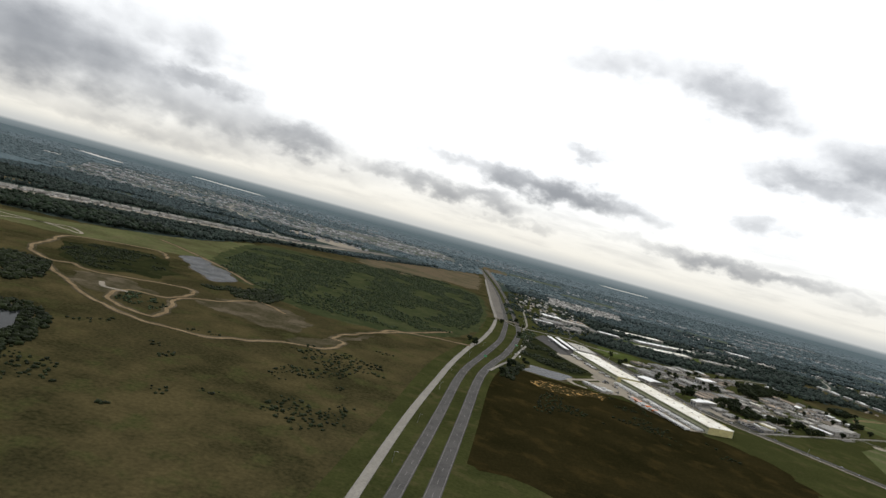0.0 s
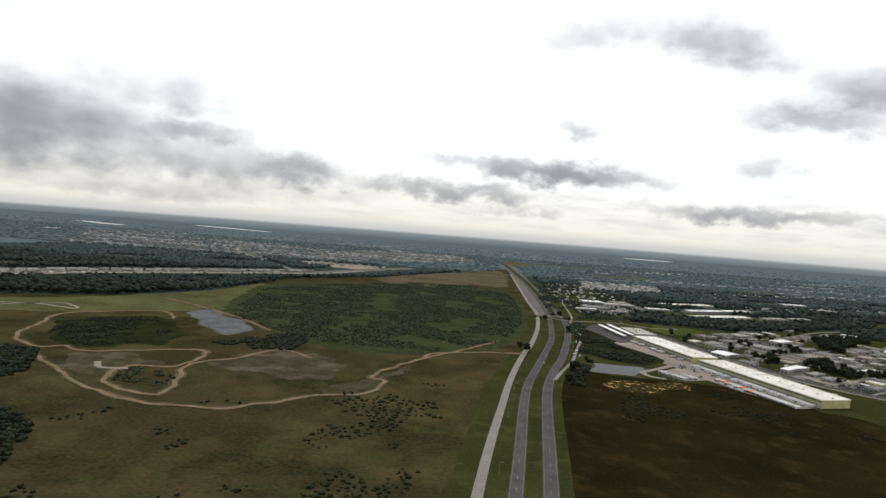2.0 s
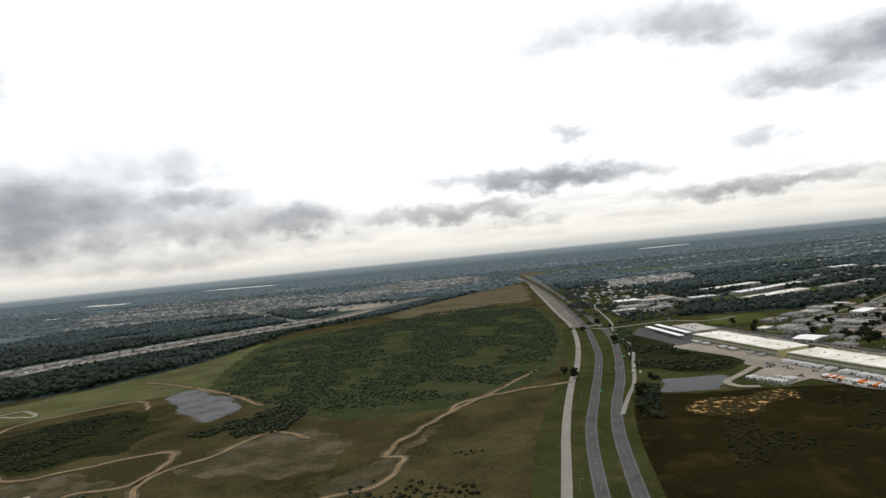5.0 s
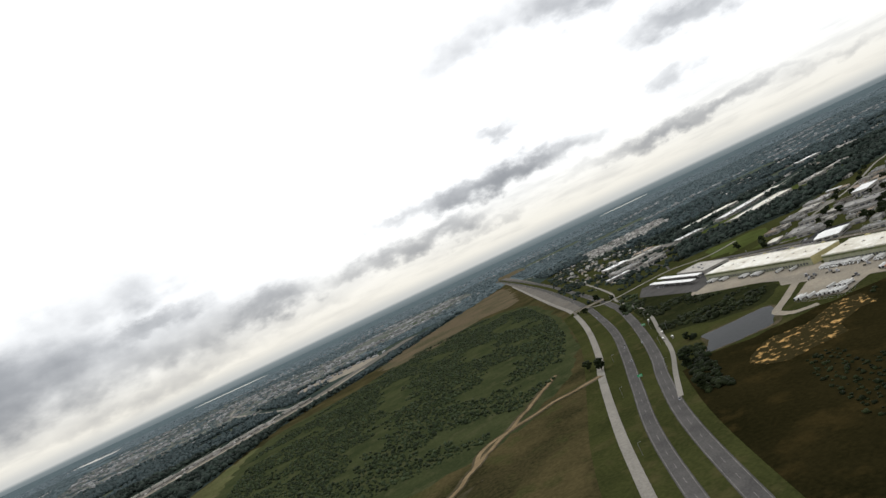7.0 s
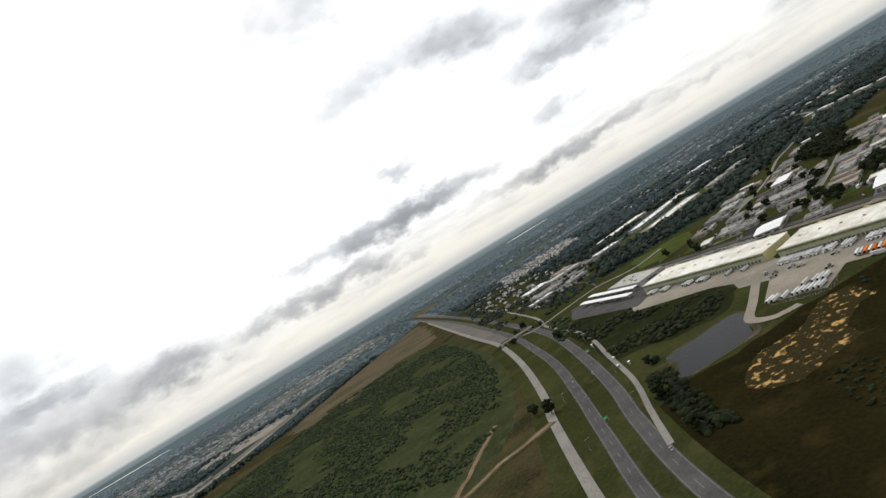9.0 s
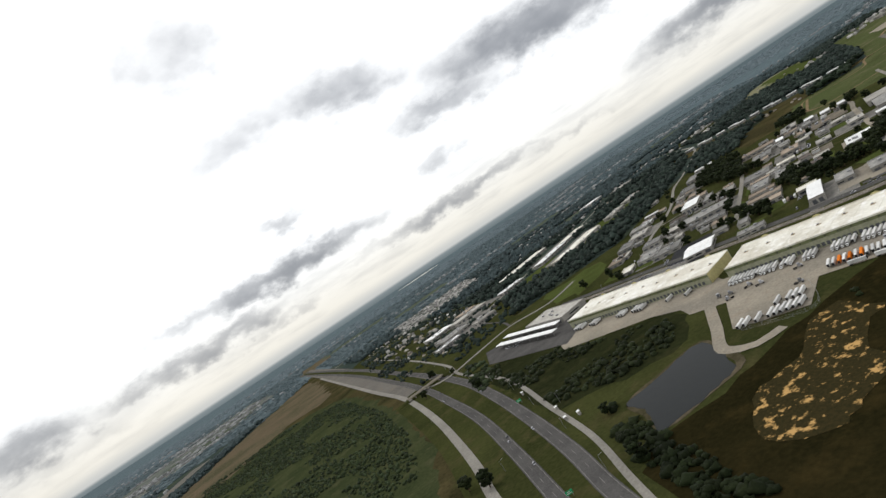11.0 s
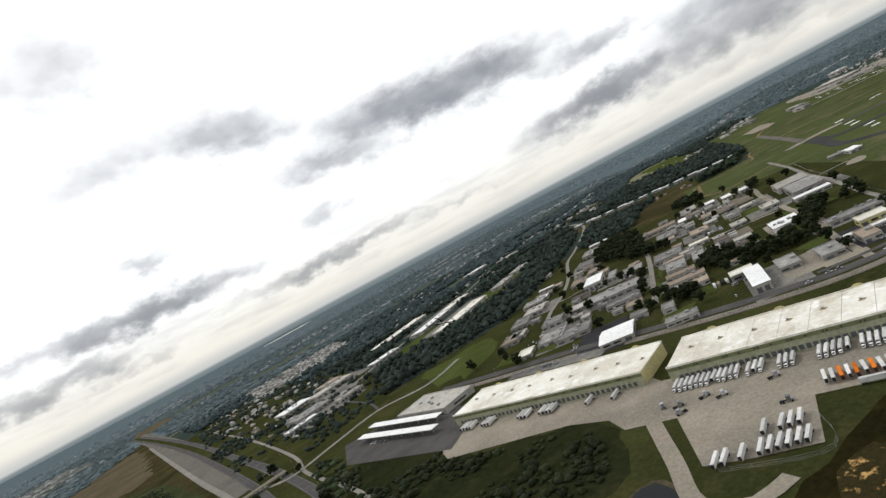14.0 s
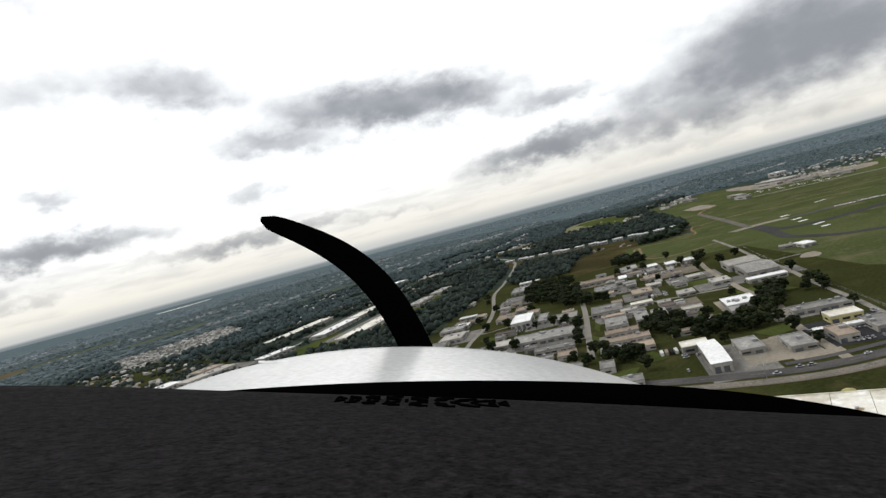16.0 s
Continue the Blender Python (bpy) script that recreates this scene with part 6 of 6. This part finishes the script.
for x, y, n, turn in ((470, 606, 4, 0), (464, 600, 3, 0), (520, 655, 4, 90), (532, 640, 4, 0), (508, 690, 4, 90), (440, 606, 3, 90), (328, 540, 4, 90), (346, 494, 2, 90), (372, 492, 3, 0), (415, 578, 4, 0), (306, 655, 3, 0), (380, 722, 3, 0), (462, 660, 3, 90), (540, 690, 3, 0)):
    for k in range(n):
        a = radians(R + turn + 90)
        copy_thing(CONT[(k + n) % 3], pose(x + k * 2.0 * math.cos(a), y + k * 2.0 * math.sin(a), 0.18, 0, 0, R + turn + vr.uniform(-4, 4)))


# ---- street furniture, overpass, signs ----
over_ = thing("overpass", "pale concrete bridge carrying the cross street", "bridge", m=pose(143, 761, 0, 0, 0, -4))
boxpart("deck", over_, M["concrete"], 0, 0, 2.0, 34, 5.2, 0.5)
for s in (-1, 1):
    boxpart("parapet", over_, M["concrete"], 0, s * 2.45, 2.5, 34, 0.22, 0.4)
for x in (-10.5, 1, 12.5):
    boxpart("pier", over_, M["concrete"], x, 0, 0, 0.7, 4.6, 2.0)
for s in (-1, 1):
    bm = bmesh.new()
    vs = [bm.verts.new(p) for p in ((s * 17, -5, 0), (s * 17, 5, 0), (s * 17, 2.6, 2.4), (s * 17, -2.6, 2.4), (s * 28, -2.6, 0.1), (s * 28, 2.6, 0.1))]
    for f in ((0, 1, 2, 3), (3, 2, 5, 4), (0, 3, 4), (1, 5, 2), (0, 4, 5, 1)):
        bm.faces.new([vs[i] for i in f])
    bmesh.ops.recalc_face_normals(bm, faces=bm.faces)
    part("embankment", bm, M["grass"], over_)


def make_pole(m):
    e = thing("street_lamp", "tall steel lamp post beside a road", "street lamp", "lamp posts", m @ Matrix.Diagonal((VS, VS, VS, 1)))
    bm = bmesh.new()
    cyl(bm, (0, 0, 0), (0, 0, 9), 0.16, 0.09)
    part("post", bm, M["steel"], e)
    bm = bmesh.new()
    cyl(bm, (0, 0, 8.9), (2.2, 0, 9.3), 0.07, 0.06, 6)
    part("arm", bm, M["steel"], e)
    boxpart("lamp_head", e, M["steel"], 2.5, 0, 9.2, 0.9, 0.35, 0.2)
    return e


POLE = make_pole(pose(134, 540, 0))
for ln, off, gap in ((FRONT, 4, 9), (RAILRD, -7, 10), (CARL, 8, 14)):
    pl = spline(ln, 5)
    for q in range(gap, min(len(pl) - 2, gap * 13), gap):
        d = (pl[q + 1] - pl[q]).normalized()
        n_ = Vector((-d.y, d.x, 0))
        copy_thing(POLE, pose(pl[q].x + n_.x * off, pl[q].y + n_.y * off, 0, 0, 0, math.degrees(math.atan2(-n_.y * off, -n_.x * off))))


def make_sign(m):
    e = thing("road_sign", "green highway sign on two steel posts", "road sign", "highway signs", m @ Matrix.Diagonal((VS, VS, VS, 1)))
    for s in (-1, 1):
        boxpart("post", e, M["steel"], 0, s * 1.6, 0, 0.2, 0.2, 4.2)
    boxpart("panel", e, M["signgreen"], -0.16, 0, 1.8, 0.1, 4.4, 2.4)
    for k in range(2):
        boxpart("text_bar", e, M["paint"], -0.22, 0, 2.4 + k * 0.8, 0.02, 3.2 - k, 0.35, label="unreadable line of white lettering")
    return e


SG = make_sign(pose(132, 577, 0, 0, 0, 70))
copy_thing(SG, pose(88, 470, 0, 0, 0, 70))
for x, y in ((123, 520), (129, 536), (139, 585), (127, 515)):
    b = thing("roadside_cabinet", "small pale cabinet beside the frontage road", "cabinet", "roadside cabinets", pose(x, y, 0, 0, 0, 70))
    boxpart("body", b, M["wall"], 0, 0, 0, 1.6, 1.2, 1.6, bev=0.05)
    boxpart("lid", b, M["brightroof"], 0, 0, 1.6, 1.75, 1.35, 0.1)


def fence(pts, label):
    e = thing("chain_fence", label, "fence", "fences")
    pl = spline(pts, 4)
    bm = bmesh.new()
    cyl(bm, (0, 0, 0), (0, 0, 1.3), 0.04, 0.04, 6)
    first = part("post", bm, M["steel"], e)
    first.matrix_basis = pose(pl[0].x, pl[0].y, 0)
    for p in pl[1:]:
        again(first, "post", pose(p.x, p.y, 0), e)
    for z in (1.25, 0.7, 0.2):
        bm = bmesh.new()
        for a, b in zip(pl, pl[1:]):
            cyl(bm, (a.x, a.y, z), (b.x, b.y, z), 0.02, 0.02, 4)
        part("wire", bm, M["steel"], e)


fence([(335, 446), (400, 486), (440, 512), (490, 542), (530, 570), (592, 607)], "steel wire fence along the airfield")
fence([(213, 462), (191, 446), (180, 470)], "steel wire fence round the trailer park")


# ---- smaller sheds and light aircraft between the rest ----
def near_line(x, y):
    return min((p - Vector((x, y, 0))).length for p in ESTATE_LINES)


ESTATE_LINES = [p for st in STREETS for p in spline(st[0], 6)] + spline(RAILRD, 6)
TAKEN = [o.matrix_basis.translation.copy() for o in bpy.data.objects if o.parent is None and o.name.split(".")[0] in ("car", "tree", "shipping_container", "semi_trailer", "street_lamp")]
fr, placed = random.Random(77), 0
FILL = [(300, 590), (318, 690), (400, 752), (470, 775), (540, 705), (560, 640), (500, 590), (440, 600), (400, 560), (372, 500), (330, 500), (306, 545)]
for _ in range(3000):
    x, y = fr.uniform(295, 560), fr.uniform(480, 775)
    w, d = fr.uniform(6, 15), fr.uniform(5, 10)
    if placed >= 42 or not inside(np.array([x]), np.array([y]), FILL)[0] or near_line(x, y) < 4 + w / 2:
        continue
    if any(math.hypot(x - bx, y - by) < (math.hypot(w, d) + math.hypot(bw, bd)) * 0.43 for bx, by, bw, bd, br in BUILT) or any((p.xy - Vector((x, y))).length < w / 2 + 2.5 for p in TAKEN):
        continue
    flat_building(x, y, w, d, fr.uniform(3, 4.4), R + fr.choice((0, 90)), fr.choice(("greyroof", "tanroof", "paleroof", "greyroof", "shingle")), "wall", "small weathered shed in a crowded yard", 1, fr.randrange(2), SHEDS)
    placed += 1


def make_plane(m):
    e = thing("parked_aircraft", "small white aircraft parked on the apron", "aircraft", "parked aircraft", m @ Matrix.Diagonal((0.8, 0.8, 0.8, 1)))
    bm = bmesh.new()
    cyl(bm, (-4.2, 0, 1.4), (0.5, 0, 1.3), 0.2, 0.6, 10)
    cyl(bm, (0.5, 0, 1.3), (2.6, 0, 1.2), 0.6, 0.35, 10)
    part("fuselage", bm, M["brightroof"], e)
    boxpart("wing", e, M["brightroof"], 0.3, 0, 1.8, 1.5, 10.5, 0.16, bev=0.05)
    boxpart("tailplane", e, M["brightroof"], -4.0, 0, 1.45, 0.9, 3.2, 0.1)
    boxpart("fin", e, M["brightroof"], -4.0, 0, 1.5, 0.9, 0.1, 1.5)
    for p in ((1.8, 0), (0, 1), (0, -1)):
        boxpart("wheel", e, M["rubber"], p[0], p[1], 0, 0.4, 0.16, 0.8, bev=0.1)
    return e


PLANE = make_plane(pose(1104, 668, 0.18, 0, 0, 200))
for k in range(1, 20):
    copy_thing(PLANE, pose(1100 + 0.2 * 8 * k + 14 * math.sin(k * 1.7), 650 + k * 8, 0.18, 0, 0, 200 + fr.uniform(-20, 20)))

# ---- the aircraft's nose, where its flight ends ----
aircraft = thing("aircraft_nose", "white light-aircraft nose with black glareshield and propeller", "aircraft", m=pose(90.14, 409.28, 78.37, 87.781, 14.797, -43.377))
vinyl = mat("glareshield_vinyl", (0.024, 0.022, 0.023), (0.002, 0.002, 0.002), 70, 170, 1.0, bump=0.004, spec=0.02, grain=0.45, contrast=(0.4, 0.7), third=(0.006, 0.006, 0.006))
gloss = mat("white_gel_coat", (0.82, 0.82, 0.81), (0.74, 0.74, 0.73), 3, 60, 0.18, spec=0.5)
matt = mat("matt_black", (0.0014, 0.0014, 0.0014), None, 20, 200, 0.95)


def surface(bm, f, nu, nv, thick):
    """A curved sheet f(u, v) with thickness along -y."""
    top = [[bm.verts.new(f(i / nu, j / nv)) for j in range(nv + 1)] for i in range(nu + 1)]
    low = [[bm.verts.new(v.co - Vector((0, thick, 0))) for v in row] for row in top]
    for i in range(nu):
        for j in range(nv):
            bm.faces.new((top[i][j], top[i + 1][j], top[i + 1][j + 1], top[i][j + 1]))
            bm.faces.new((low[i][j], low[i][j + 1], low[i + 1][j + 1], low[i + 1][j]))
    for i in range(nu):
        bm.faces.new((top[i][0], low[i][0], low[i + 1][0], top[i + 1][0]))
        bm.faces.new((top[i][nv], top[i + 1][nv], low[i + 1][nv], low[i][nv]))
    for j in range(nv):
        bm.faces.new((top[0][j], top[0][j + 1], low[0][j + 1], low[0][j]))
        bm.faces.new((top[nu][j], low[nu][j], low[nu][j + 1], top[nu][j + 1]))
    bmesh.ops.recalc_face_normals(bm, faces=bm.faces)
    for fa in bm.faces:
        fa.smooth = True


def dash(u, v):
    x, d = -1.1 + 2.2 * u, 0.26 + 0.69 * v
    return Vector((x, -0.148 - 0.085 * v - 0.037 * x * v - 0.012 * x * x + 0.003 * noise.noise(Vector((x * 3, d * 3, 0))), -d))


bm = bmesh.new()
surface(bm, dash, 40, 18, 0.03)
part("glareshield", bm, vinyl, aircraft, "black grained vinyl glareshield")


def cowl(u, v):
    d = 1.12 + 0.95 * v
    w = 0.5 + 0.36 * v
    x = -0.07 * v - 0.03 + (2 * u - 1) * w
    top = -0.262 - 0.062 * v - 0.05 * max(0, v - 0.9) * 8
    return Vector((x, top - (0.02 + 0.15 * v) * abs(2 * u - 1) ** 2.1, -d))


bm = bmesh.new()
surface(bm, cowl, 36, 20, 0.01)
shell = part("cowling", bm, gloss, aircraft, "glossy white engine cowling")
bm = bmesh.new()
box(bm, -0.4, -0.343, -1.85, 0.32, 0.004, 0.012, rot=0)
part("access_hatch", bm, gloss, shell)


def scuttle(u, v):
    x = -0.5 + 1.27 * u
    return Vector((x, -0.2255 - 0.09 * (x - 0.07) ** 2 - 0.02 * v + (0.0 if x < 0.35 else -0.1 * (x - 0.35) ** 2), -1.04 - 0.06 * v))


bm = bmesh.new()
surface(bm, scuttle, 30, 3, 0.07)
part("windscreen_base", bm, matt, aircraft, "matt black strip below the windscreen")
bm = bmesh.new()
for ring_, cnt in ((0.2, 4), (0.42, 9), (0.64, 13), (0.84, 17), (1.0, 20)):
    for k in range(cnt):
        q = math.tau * (k + 0.5 * (cnt % 2)) / cnt
        x, d = -0.03 + 0.126 * ring_ * math.cos(q), 0.885 + 0.042 * ring_ * math.sin(q)
        turn = Matrix.Rotation(math.atan2(-0.042 * math.cos(q), -0.126 * math.sin(q)), 3, "Y")
        for v in box(bm, 0, 0, 0, 0.017, 0.005, 0.0045):
            v.co = turn @ v.co + Vector((x, dash((x + 1.1) / 2.2, (d - 0.26) / 0.69).y, -d))
part("defroster_grille", bm, matt, aircraft, "oval defroster grille of black slots")


def blade(u, v):
    r = v
    chord = 0.135 * (1 - 0.62 * r ** 1.4) * (1 if r < 0.93 else max(0.15, math.sqrt(max(0, 1 - ((r - 0.93) / 0.07) ** 2))))
    cx, cy = -0.07 - 0.62 * r + 0.16 * math.sin(r * 3.1416) * 0.5, -0.44 + 0.56 * r + 0.16 * math.sin(r * 3.1416) * 0.5
    tx, ty = 0.67, 0.74
    q = (u - 0.5) * chord
    return Vector((cx + q * tx, cy + q * ty, -2.3 + (u - 0.5) * 0.07 * (1 - r)))


bm = bmesh.new()
surface(bm, blade, 6, 24, 0.012)
part("propeller_blade", bm, matt, aircraft, "black propeller blade at rest")
bm = bmesh.new()
cyl(bm, (-0.05, -0.52, -2.2), (-0.05, -0.52, -2.55), 0.14, 0.04, 20)
part("spinner", bm, gloss, aircraft)
